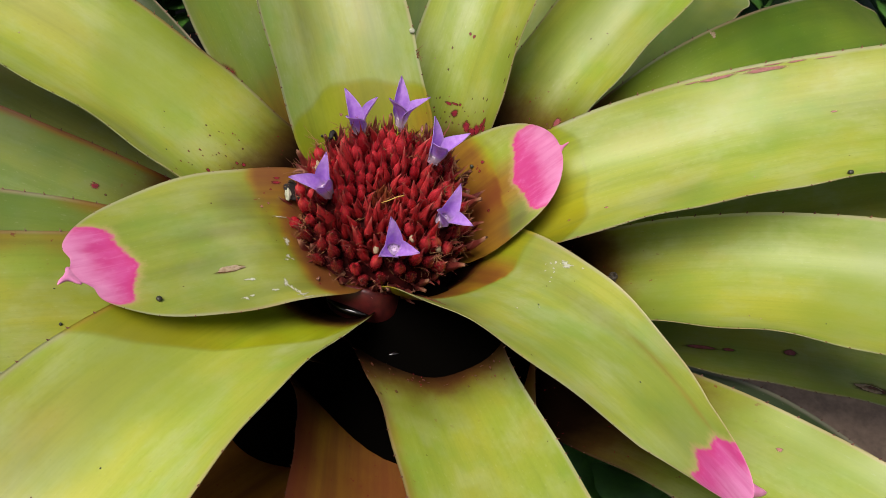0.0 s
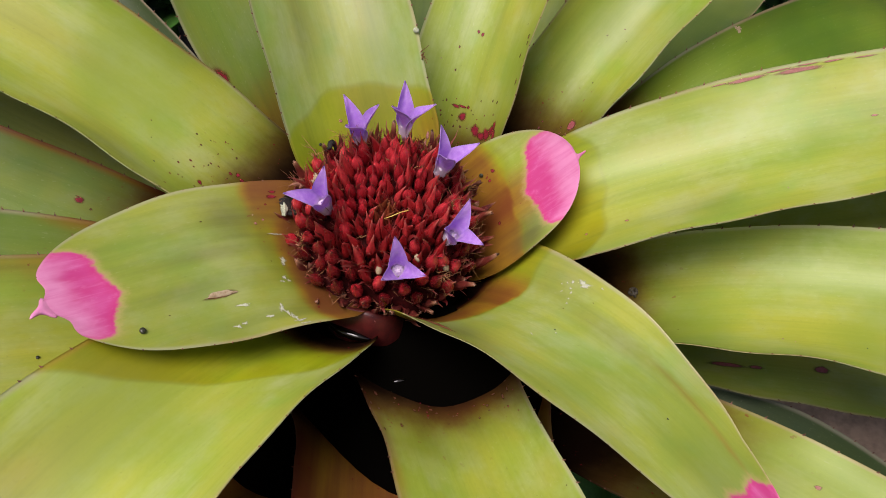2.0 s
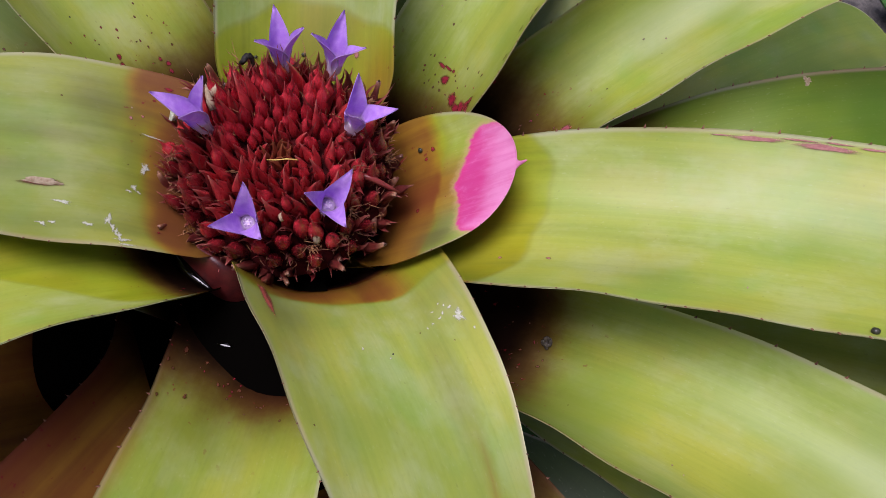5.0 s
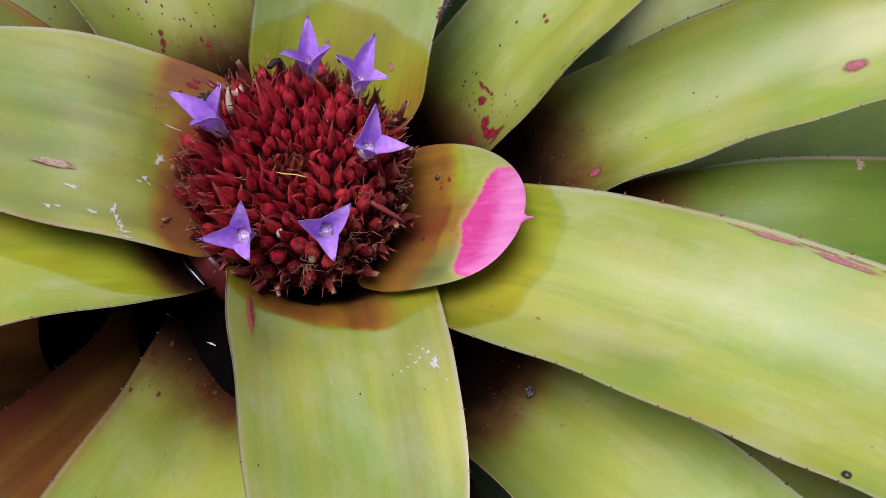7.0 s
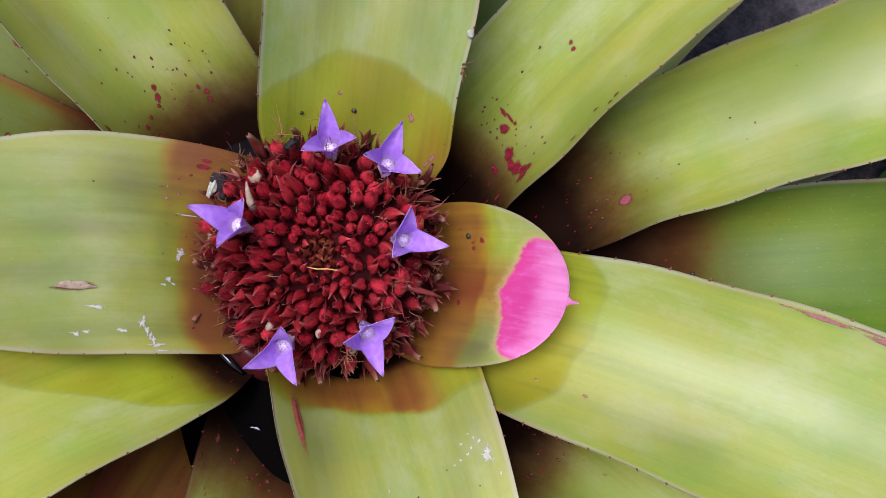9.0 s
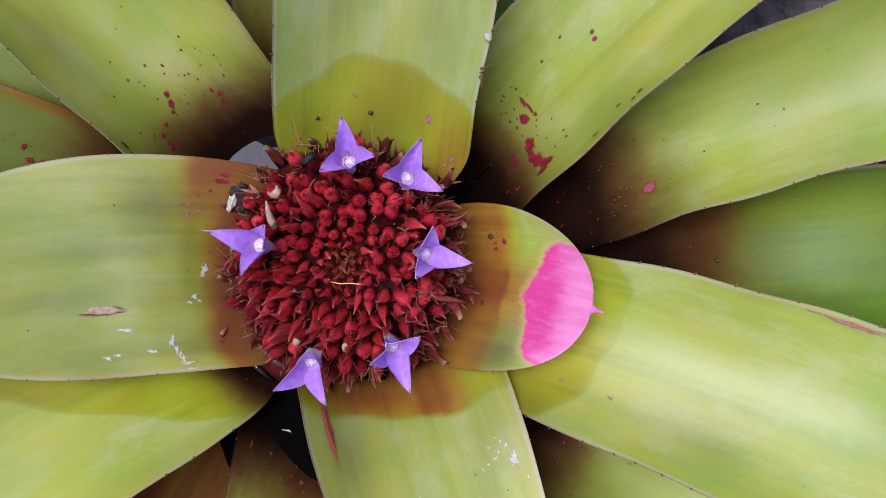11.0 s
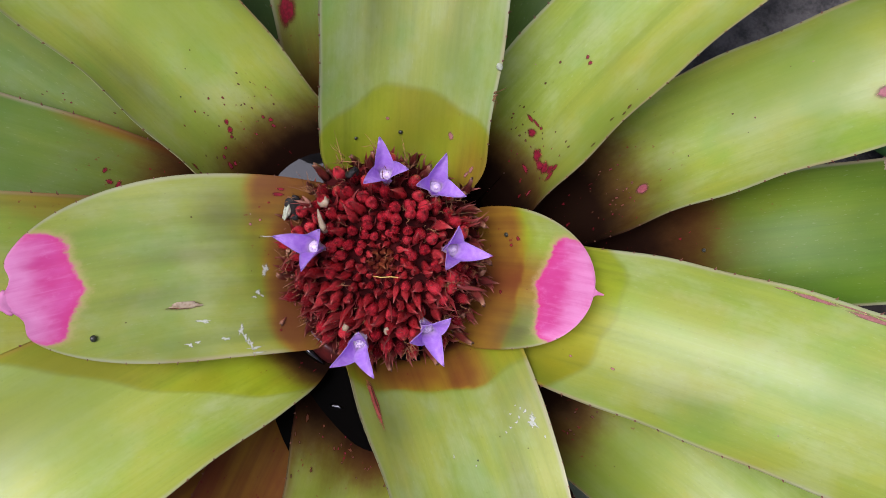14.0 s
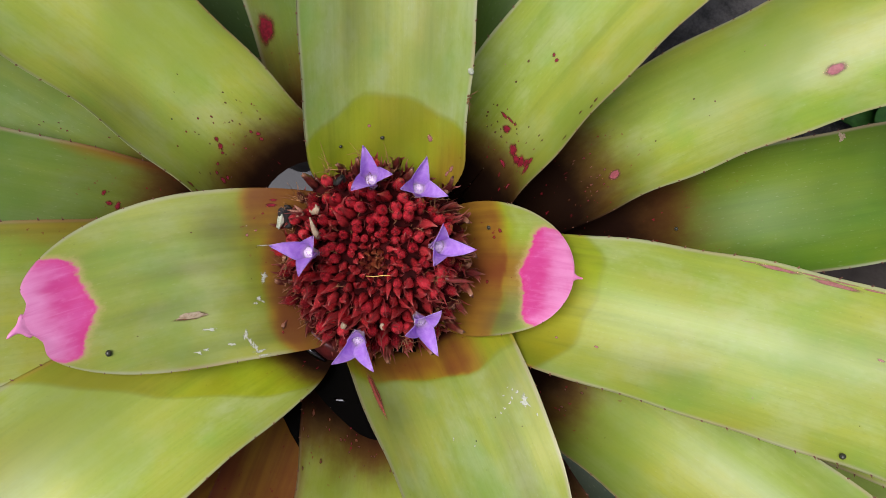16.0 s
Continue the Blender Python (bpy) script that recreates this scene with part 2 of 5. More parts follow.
CHALK = spot_material("chalky_scratch", (0.56, 0.56, 0.47), (0.42, 0.44, 0.31), 1100, 2.4, None, 0.24, 0.36)
BEAD = plain_material("dark_bead", (0.018, 0.02, 0.012), (0.05, 0.05, 0.03), 800, 0.3)
LICHEN = plain_material("pale_lichen", (0.50, 0.52, 0.38), (0.30, 0.33, 0.22), 900, 0.9, bump=0.0006)
CHAR = plain_material("black_bark", (0.006, 0.005, 0.004), (0.02, 0.016, 0.012), 700, 0.7, bump=0.0005)
STRAW = plain_material("straw_yellow", (0.62, 0.48, 0.10), (0.5, 0.36, 0.08), 600, 0.6)
DRY = plain_material("dry_fibre", (0.34, 0.17, 0.06), (0.15, 0.055, 0.025), 300, 0.7)
DRY_PINK = plain_material("dry_pinkish_bract", (0.30, 0.13, 0.08), (0.17, 0.06, 0.04), 500, 0.7)
SOIL = plain_material("dark_soil", (0.035, 0.03, 0.024), (0.075, 0.062, 0.05), 9, 0.9, bump=0.01)
SHELL = plain_material("shell_brown", (0.12, 0.10, 0.07), (0.04, 0.034, 0.024), 900, 0.22)
SLAB = plain_material("stone_slab", (0.46, 0.33, 0.23), (0.27, 0.195, 0.14), 45, 0.85, bump=0.002)
GREY_SLAB = plain_material("grey_stone", (0.13, 0.12, 0.105), (0.04, 0.038, 0.034), 60, 0.9, bump=0.004)
WEED = plain_material("weed_green", (0.05, 0.15, 0.02), (0.03, 0.09, 0.015), 60, 0.4)
PETAL_RED = plain_material("petal_red", (0.45, 0.01, 0.02), (0.3, 0.008, 0.015), 60, 0.5)


def bud_material(name, dark, light, foot, tip, rough=0.14, coat=0.5):
    """Waxy bud: darker towards its foot, glossy in the middle, dry at its point."""
    m = Nodes(name, 0.36, 0.6)
    m.bsdf.inputs["Coat Weight"].default_value, m.bsdf.inputs["Coat Roughness"].default_value = coat, 0.10
    up = m.attr("along")
    rnd = m.random()
    co = m.coords()
    n1 = m.noise(co, 4.5, 2)
    rib = m.noise(m.scaled(co, 16, 16, 1.2), 1.0, 3)
    col = m.mix(rnd, dark, light)
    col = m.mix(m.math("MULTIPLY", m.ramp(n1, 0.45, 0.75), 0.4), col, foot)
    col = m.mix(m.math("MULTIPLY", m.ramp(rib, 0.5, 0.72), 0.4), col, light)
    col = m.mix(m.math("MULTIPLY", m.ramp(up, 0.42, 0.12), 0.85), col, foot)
    col = m.mix(m.math("MULTIPLY", m.ramp(up, 0.74, 0.97), m.math("ADD", 0.3, m.math("MULTIPLY", rnd, 0.65))), col, tip)
    m.color(col)
    m.rough(m.math("ADD", rough, m.math("MULTIPLY", n1, 0.3)))
    m.bump(m.math("ADD", m.math("MULTIPLY", n1, 0.4), rib), 0.22, 0.0012)
    return m.mat


def petal_material():
    m = Nodes("petal_violet", 0.45, 0.4)
    up, edge = m.attr("along"), m.attr("edge")
    n1 = m.noise(m.coords(), 400, 3)
    vein = m.noise(m.scaled(m.coords(), 900, 900, 90), 1.0, 3)
    col = m.mix(m.ramp(n1, 0.35, 0.7), (0.55, 0.28, 0.82), (0.68, 0.42, 0.90))
    col = m.mix(m.math("MULTIPLY", m.ramp(vein, 0.5, 0.75), 0.25), col, (0.40, 0.16, 0.70))
    col = m.mix(m.math("MULTIPLY", m.ramp(edge, 0.7, 1.0), 0.45), col, (0.72, 0.56, 0.94))
    col = m.mix(m.ramp(up, 0.38, 0.14), col, (0.80, 0.70, 0.82))
    m.color(col)
    glow = m.node("ShaderNodeBsdfTranslucent")
    m.plug(glow.inputs["Color"], col)
    both = m.node("ShaderNodeMixShader")
    both.inputs[0].default_value = 0.35
    m.tree.links.new(m.bsdf.outputs[0], both.inputs[1])
    m.tree.links.new(glow.outputs[0], both.inputs[2])
    m.tree.links.new(both.outputs[0], m.tree.nodes["Material Output"].inputs["Surface"])
    m.bump(n1, 0.3, 0.0003)
    return m.mat


def throat_material():
    m = Nodes("throat_white", 0.5, 0.4)
    n1 = m.noise(m.coords(), 900, 3)
    m.color(m.mix(m.ramp(n1, 0.4, 0.7), (0.74, 0.64, 0.74), (0.66, 0.52, 0.70)))
    m.bump(n1, 0.5, 0.0005)
    return m.mat


def bract_material():
    m = Nodes("bract_maroon", 0.4, 0.5)
    up, rnd, dry = m.attr("along"), m.island(), m.attr("dry")
    n1 = m.noise(m.coords(), 700, 3)
    col = m.mix(rnd, (0.13, 0.007, 0.009), (0.30, 0.024, 0.026))
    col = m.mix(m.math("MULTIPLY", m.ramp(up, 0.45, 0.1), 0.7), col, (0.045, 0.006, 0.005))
    col = m.mix(m.math("MULTIPLY", m.ramp(n1, 0.5, 0.75), 0.5), col, (0.06, 0.008, 0.006))
    col = m.mix(m.math("MULTIPLY", dry, 0.7), col, (0.11, 0.035, 0.02))
    col = m.mix(m.math("MULTIPLY", m.ramp(up, 0.6, 1.0), m.math("ADD", 0.2, m.math("MULTIPLY", dry, 0.6))), col, (0.46, 0.17, 0.13))
    m.color(col)
    m.bump(n1, 0.4, 0.0004)
    return m.mat


def water_material(name, rough, spec, wavy, ior=1.33, fine=14.0):
    m = Nodes(name, rough, spec)
    m.bsdf.inputs["IOR"].default_value = ior
    m.color((0.0015, 0.0013, 0.001))
    ring = m.node("ShaderNodeTexWave")
    ring.wave_type = "RINGS"
    m.plug(ring.inputs["Vector"], m.coords())
    ring.inputs["Scale"].default_value, ring.inputs["Distortion"].default_value, ring.inputs["Detail Scale"].default_value = fine, 5.0, 1.5
    m.bump(ring.outputs["Fac"], wavy, 0.002)
    return m.mat


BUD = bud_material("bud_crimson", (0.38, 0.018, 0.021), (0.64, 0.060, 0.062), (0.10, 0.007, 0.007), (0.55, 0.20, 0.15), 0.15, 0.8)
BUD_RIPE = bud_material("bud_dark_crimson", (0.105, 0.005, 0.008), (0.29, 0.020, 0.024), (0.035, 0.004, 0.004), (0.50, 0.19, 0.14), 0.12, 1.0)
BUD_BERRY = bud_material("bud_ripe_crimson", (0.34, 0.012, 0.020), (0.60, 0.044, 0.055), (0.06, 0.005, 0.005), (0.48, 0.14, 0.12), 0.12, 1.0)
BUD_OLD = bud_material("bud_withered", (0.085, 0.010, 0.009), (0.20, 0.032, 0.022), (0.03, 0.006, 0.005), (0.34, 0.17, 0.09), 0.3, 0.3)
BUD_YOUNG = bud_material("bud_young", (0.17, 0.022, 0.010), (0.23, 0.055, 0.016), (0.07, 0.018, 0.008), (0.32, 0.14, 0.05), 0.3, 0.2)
PETAL, THROAT, BRACT = petal_material(), throat_material(), bract_material()
# The second water has its sky reflection nearly removed, so its pools stay black.
WATER, SKYLESS = water_material("still_water", 0.03, 0.9, 0.12), water_material("skyless_water", 0.10, 0.05, 0.1, 1.05)
POOL = water_material("rippled_water", 0.04, 0.2, 0.2, 1.33, 30.0)


# ---- mesh helpers ----
def mesh_of(name, verts, faces, material, smooth=True, **attrs):
    me = bpy.data.meshes.new(name)
    me.from_pydata([tuple(map(float, v)) for v in verts], [], faces)
    me.materials.append(material)
    if smooth:
        me.polygons.foreach_set("use_smooth", [True] * len(me.polygons))
    for key, values in attrs.items():
        values = np.asarray(values, dtype=np.float32)
        kind = "FLOAT" if values.ndim == 1 else "FLOAT_VECTOR"
        at = me.attributes.new(key, kind, "POINT")
        at.data.foreach_set("value" if kind == "FLOAT" else "vector", values.ravel())
    me.update()
    return me


def part(name, me, parent, label="", m=None):
    """Links a mesh as one part under a thing or a part."""
    ob = new(name, me)
    ob.parent = parent
    if m is not None:
        ob.matrix_basis = m
    return tagged(ob, label) if label else ob


def thing(name, me, label, category, group="", kind="", m=None):
    ob = new(name, me)
    if m is not None:
        ob.matrix_basis = m
    return tagged(ob, label, category, group, kind)


def grid_faces(n, k, base=0, flip=False):
    """Quads of a grid of n rows of k points."""
    out = []
    for i in range(n - 1):
        for j in range(k - 1):
            a = base + i * k + j
            q = (a, a + 1, a + k + 1, a + k)
            out.append(q[::-1] if flip else q)
    return out


def tube_along(points, radii, sides=6):
    """Verts and faces of a closed tube along points."""
    verts, faces = [], []
    pts = [Vector(p) for p in points]
    for i, p in enumerate(pts):
        t = (pts[min(i + 1, len(pts) - 1)] - pts[max(i - 1, 0)]).normalized()
        a = t.orthogonal().normalized()
        b = t.cross(a)
        for j in range(sides):
            w = 2 * math.pi * j / sides
            verts.append(p + (a * math.cos(w) + b * math.sin(w)) * radii[i])
    for i in range(len(pts) - 1):
        for j in range(sides):
            k = (j + 1) % sides
            faces.append((i * sides + j, i * sides + k, (i + 1) * sides + k, (i + 1) * sides + j))
    faces.append(tuple(range(sides))[::-1])
    faces.append(tuple(range((len(pts) - 1) * sides, len(pts) * sides)))
    return verts, faces


def smoothstep(x, lo, hi):
    q = np.clip((x - lo) / (hi - lo), 0, 1)
    return q * q * (3 - 2 * q)


# ---- the strap leaf ----
class Leaf:
    """A channelled strap leaf: a spine that rises from the heart and arches out, with width, roll and cupping along it."""

    def __init__(self, az, r0, z0, e0, e1, e2, bend, L, W, wb, t0, t1, c0, c1, tp=1.8, seed=0, wave=1.0, neck=0.12, sink=0.0, sink_to=0.2, clasp=0.0, reach=0.15, dip=0.0, dip_to=0.5, bite=0.0):
        n = 160
        s = np.linspace(0, 1, n + 1)
        mid = (s[:-1] + s[1:]) / 2

        def way(q):
            a, e = np.radians(az + bend * q ** 1.5), np.radians(e0 + e1 * q + e2 * q ** 2)
            return a, np.stack([np.cos(a) * np.cos(e), np.sin(a) * np.cos(e), np.sin(e)], 1)

        start = np.array([r0 * math.cos(radians(az)), r0 * math.sin(radians(az)), z0])
        self.P = np.vstack([[0, 0, 0], np.cumsum(way(mid)[1] * L / n, 0)]) + start
        self.P[:, 2] -= sink * (1 - smoothstep(s, 0, sink_to))
        a, t = way(s)
        side = np.stack([-np.sin(a), np.cos(a), 0 * a], 1)
        up = np.cross(t, side)
        th = np.radians(t0 + t1 * s)[:, None]
        self.side, self.up = side * np.cos(th) + up * np.sin(th), up * np.cos(th) - side * np.sin(th)
        w = W * (wb + (1 - wb) * smoothstep(s, 0, 0.45))
        tau = min(0.95, tp * W / L)
        q = np.clip((s - (1 - tau)) / tau, 0, 1)
        self.w = w * np.sqrt(np.maximum(1 - q ** 2.2, 0)) * (0.5 + 0.5 * smoothstep(s, 0, neck))
        self.k = np.maximum(np.abs(c0 + (c1 - c0) * s + clasp * np.exp(-(s / reach) ** 2)), 1e-3)
        self.s, self.L, self.W, self.n, self.t = s, L, W, n, t
        rng = np.random.default_rng(100 + seed)
        self.ph = rng.uniform(0, 6.28, 8)
        self.wave, self.dip, self.dip_to, self.bite = wave, dip, dip_to, bite

    def at(self, s, u, h=0.0):
        """The place at s along and u across, h above the blade."""
        s, u, h = np.broadcast_arrays(np.asarray(s, float), np.asarray(u, float), np.asarray(h, float))

        def pick(arr):
            if arr.ndim == 1:
                return np.interp(s, self.s, arr)
            return np.stack([np.interp(s, self.s, arr[:, i]) for i in range(3)], -1)

        P, l, n, w, k = pick(self.P), pick(self.side), pick(self.up), pick(self.w), pick(self.k)
        p = self.ph
        d = self.L * s
        ripple = 0.0003 * np.sin(55 * d + p[0] + 1.5 * u) + 0.0002 * np.sin(120 * d + p[1] - 3 * u) + 0.0003 * np.sin(7 * u + p[2] + 20 * d)
        ripple = ripple + 0.0005 * np.abs(u) ** 4 * np.sin(150 * d + p[3] + 2 * u)
        lift = (ripple * self.wave * np.clip(w / self.W, 0, 1) + h)[..., None]
        cn, sn = np.cos(u * k)[..., None], np.sin(u * k)[..., None]
        base = P + (w * np.sin(u * k) / k)[..., None] * l + (w * (1 - np.cos(u * k)) / k)[..., None] * n
        if self.dip:
            base = base - (self.dip * (1 - u * u) * (1 - smoothstep(s, 0, self.dip_to)))[..., None] * n
        if self.bite:
            base = base - (self.bite * smoothstep(s, 0.9, 1.0) * np.exp(-((np.abs(u * w) - 0.0065) / 0.0045) ** 2))[..., None] * pick(self.t)
        return base + lift * (n * cn - l * sn)

    def width(self, s):
        return float(np.interp(s, self.s, self.w))


def leaf_part(parent, leaf, material, label, stain=None, red=0.0, pink=None, rust=None, smoke=None, spiny=1.0, seed=0, haze=1.0):
    """The blade as one closed mesh, its spines and its pointed tip as parts under it.
    stain: polynomial across the blade of the old waterline; red: length of the maroon base and the shade painted on it;
    pink: the same for the start of the pink tip."""
    ns, nu = 210, 25
    s = np.linspace(0.0, 0.9985, ns)
    u = np.sin(np.linspace(-1, 1, nu) * math.pi / 2 * 0.94) / math.sin(math.pi / 2 * 0.94)
    S, U = np.meshgrid(s, u, indexing="ij")
    top = leaf.at(S, U)
    thick = 0.0013 * (1 - 0.75 * U ** 2) * np.clip(1.25 - S, 0.3, 1)
    low = leaf.at(S, U * 0.995, -thick)
    verts = np.concatenate([top.reshape(-1, 3), low.reshape(-1, 3)])
    m = ns * nu
    faces = grid_faces(ns, nu, 0, True) + grid_faces(ns, nu, m)
    for i in range(ns - 1):
        a, b = i * nu, i * nu + nu - 1
        faces += [(a, a + nu, a + nu + m, a + m), (b + nu, b, b + m, b + nu + m)]
    for j in range(nu - 1):
        c = (ns - 1) * nu + j
        faces += [(j + 1, j, j + m, j + 1 + m), (c, c + 1, c + 1 + m, c + m)]
    co = np.stack([U * np.interp(S, leaf.s, leaf.w), S * leaf.L, 0 * S], -1).reshape(-1, 3)
    st, sd = np.zeros_like(S), np.zeros_like(S)
    if stain is not None:
        b = sum(c * U ** i for i, c in enumerate(stain))
        wob = 0.004 * np.sin(5 * U + seed) + 0.003 * np.sin(11 * U + 2 * seed)
        st = 1 - smoothstep((S - b) * leaf.L + wob * 0.3, -0.0016 * haze, 0.0016 * haze)
        sd = np.clip(0.5 - ((S - b) * leaf.L + wob * 0.3) / (0.04 * haze), 0, 1)
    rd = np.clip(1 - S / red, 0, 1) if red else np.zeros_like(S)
    pk = np.zeros_like(S)
    if pink is not None:
        pk = smoothstep((S - pink[0] - pink[1] * U - pink[2] * U ** 2) * leaf.L + 0.0012 * np.sin(9 * U + seed), -0.005, 0.005)
    bl = np.clip((S - pink[0]) * leaf.L / 0.02, 0, 1) if pink is not None else np.zeros_like(S)
    rs = np.zeros_like(S)
    for u0, spread, s0, s1, much in rust or ():
        hold = 1.0 if stain is None or s0 > 0.3 else np.maximum(st, 0.7 if stain[0] > 0.5 else 0.0 if stain[0] < 0.25 else 0.12)
        rs = np.maximum(rs, hold * much * np.exp(-((U - u0) / spread) ** 2) * smoothstep(S, s0 - 0.1, s0 + 0.02) * (1 - smoothstep(S, s1 - 0.1, s1 + 0.05)))
    sm = np.zeros_like(S)
    for s0, u0, rs0, ru0, much in smoke or ():
        sm = np.maximum(sm, much * np.exp(-((U - u0) / ru0) ** 2 - ((S - s0) / rs0) ** 2))
    double = lambda a: np.concatenate([a.ravel(), a.ravel()])
    me = mesh_of("leaf", verts, faces, material, leafco=np.concatenate([co, co]), stain=double(sd), red=double(rd),
                 pink=double(pk), blush=double(bl), rust=double(rs), smoke=double(sm), edge=double(np.abs(U)))
    ob = part("leaf", me, parent, label)
    if spiny:
        rng = random.Random(seed)
        sv, sf = [], []
        for sd in (-1, 1):
            d = 0.05
            while d < leaf.L * 0.97:
                q = d / leaf.L
                p, p2 = Vector(leaf.at(q, sd)), Vector(leaf.at(q + 0.006, sd))
                inn = Vector(leaf.at(q, sd * 0.9))
                out = (p - inn).normalized()
                t = (p2 - p).normalized()
                nrm = out.cross(t)
                ln = (rng.uniform(0.0006, 0.0012) if q < 0.85 else 0.0005) * spiny
                b = 0.00045 * spiny
                k = len(sv)
                root = p - out * 0.0003
                sv += [root - t * b, root + t * b, root + nrm * b * 0.6, root - nrm * b * 0.6, p + out * ln + t * ln * rng.uniform(0.2, 0.8)]
                sf += [(k, k + 2, k + 4), (k + 2, k + 1, k + 4), (k + 1, k + 3, k + 4), (k + 3, k, k + 4)]
                d += rng.uniform(0.006, 0.0135)
        tagged(part("spiny_margin", mesh_of("spiny_margin", sv, sf, THORN, False), ob, "tiny dark brown edge spines"), kind="stuff")
    return ob


def patch_on(parent, leaf, s, u, along, across, material, name="blotch", label="", seed=0, h=0.00016, ragged=0.25):
    """A thin irregular blotch that lies on the blade; along and across are its half sizes in metres."""
    rng = np.random.default_rng(seed * 7 + int(s * 1000) + int((u + 2) * 100))
    ph = rng.uniform(0, 6.28, 4)
    rings, sides = 4, 22
    w = leaf.width(s)
    verts, faces, fade = [leaf.at(s, u, h * 1.6)], [], [1.0]
    along, across = along * 1.25, across * 1.25
    for r in range(1, rings + 1):
        f = r / rings
        for j in range(sides):
            a = 2 * math.pi * j / sides
            rr = f * (1 + ragged * (0.5 * math.sin(2 * a + ph[0]) + 0.4 * math.sin(3 * a + ph[1]) + 0.35 * math.sin(5 * a + ph[2]) + 0.3 * math.sin(8 * a + ph[3])))
            hh = h * (1.6 if r < rings else 0.3)
            fade.append(1 - f)
            verts.append(leaf.at(s + rr * along * math.cos(a) / leaf.L, min(0.995, max(-0.995, u + rr * across * math.sin(a) / w)), hh))
    for j in range(sides):
        faces.append((0, 1 + (j + 1) % sides, 1 + j))
    for r in range(rings - 1):
        for j in range(sides):
            a, b = 1 + r * sides + j, 1 + r * sides + (j + 1) % sides
            faces.append((a, b, b + sides, a + sides))
    return part(name, mesh_of(name, verts, faces, material, fade=fade), parent, label)


def pebble_mesh(name, material, rx, ry, rz, seed=0, sub=2, rough=0.12):
    bm = bmesh.new()
    bmesh.ops.create_icosphere(bm, subdivisions=sub, radius=1.0)
    for v in bm.verts:
        f = 1 + rough * noise.noise(v.co * 1.7 + Vector((seed * 3.1, 0, 0)))
        v.co = Vector((v.co.x * rx, v.co.y * ry, v.co.z * rz)) * f
    me = bpy.data.meshes.new(name)
    bm.to_mesh(me)
    bm.free()
    me.materials.append(material)
    me.polygons.foreach_set("use_smooth", [True] * len(me.polygons))
    return me


# ---- ground ----
def ground_sheet():
    near = np.linspace(-1.2, 1.2, 97)
    far = np.array([2.5, 6, 20, 80, 400, 2000.0])
    ax = np.concatenate([-far[::-1], near, far])
    X, Y = np.meshgrid(ax, ax, indexing="ij")
    Z = np.array([[0.012 * noise.fractal(Vector((x * 6, y * 6, 0)), 1.0, 2.0, 4) if abs(x) < 1.3 and abs(y) < 1.3 else 0.0 for y in ax] for x in ax])
    v = np.stack([X, Y, Z], -1).reshape(-1, 3)
    me = mesh_of("ground", v, grid_faces(len(ax), len(ax), 0, True), SOIL)
    return thing("ground", me, "dark damp soil with small grit", "ground", kind="structure")


ground_sheet()

# ---- the bromeliad ----
plant = tagged(new("bromeliad"), "large lime-green bromeliad in flower with crimson heart and pink-tipped inner leaves", "plant")
LF, OB = {}, {}


def grow(key, material, label, stain=None, red=0.0, pink=None, rust=None, smoke=None, seed=0, haze=1.0, **shape):
    LF[key] = Leaf(seed=seed, **shape)
    OB[key] = leaf_part(plant, LF[key], material, label, stain, red, pink, rust, smoke, 0.6 if pink else 1.0, seed, haze)


# Deep rust and dark base by the head also hold the head's shade.
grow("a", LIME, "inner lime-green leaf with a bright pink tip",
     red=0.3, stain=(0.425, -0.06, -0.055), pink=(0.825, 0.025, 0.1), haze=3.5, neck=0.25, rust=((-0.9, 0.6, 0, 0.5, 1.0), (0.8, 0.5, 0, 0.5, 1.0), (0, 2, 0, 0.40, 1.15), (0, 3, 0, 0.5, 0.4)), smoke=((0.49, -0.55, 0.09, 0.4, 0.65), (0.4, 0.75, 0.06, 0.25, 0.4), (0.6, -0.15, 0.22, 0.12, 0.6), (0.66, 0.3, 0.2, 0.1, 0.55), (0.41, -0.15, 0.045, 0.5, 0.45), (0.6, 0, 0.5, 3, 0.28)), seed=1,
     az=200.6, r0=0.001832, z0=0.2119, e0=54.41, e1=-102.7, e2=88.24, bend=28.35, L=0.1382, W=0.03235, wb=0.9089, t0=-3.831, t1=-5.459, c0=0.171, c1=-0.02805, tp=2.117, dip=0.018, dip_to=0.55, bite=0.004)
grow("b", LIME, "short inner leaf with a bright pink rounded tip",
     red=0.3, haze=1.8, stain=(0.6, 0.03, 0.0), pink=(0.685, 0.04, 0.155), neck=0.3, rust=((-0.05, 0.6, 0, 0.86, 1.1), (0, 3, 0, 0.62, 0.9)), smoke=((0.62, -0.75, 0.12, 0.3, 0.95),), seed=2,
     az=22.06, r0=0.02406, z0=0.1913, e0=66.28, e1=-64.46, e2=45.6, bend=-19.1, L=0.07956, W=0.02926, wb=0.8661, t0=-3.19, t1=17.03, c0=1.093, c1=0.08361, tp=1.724)
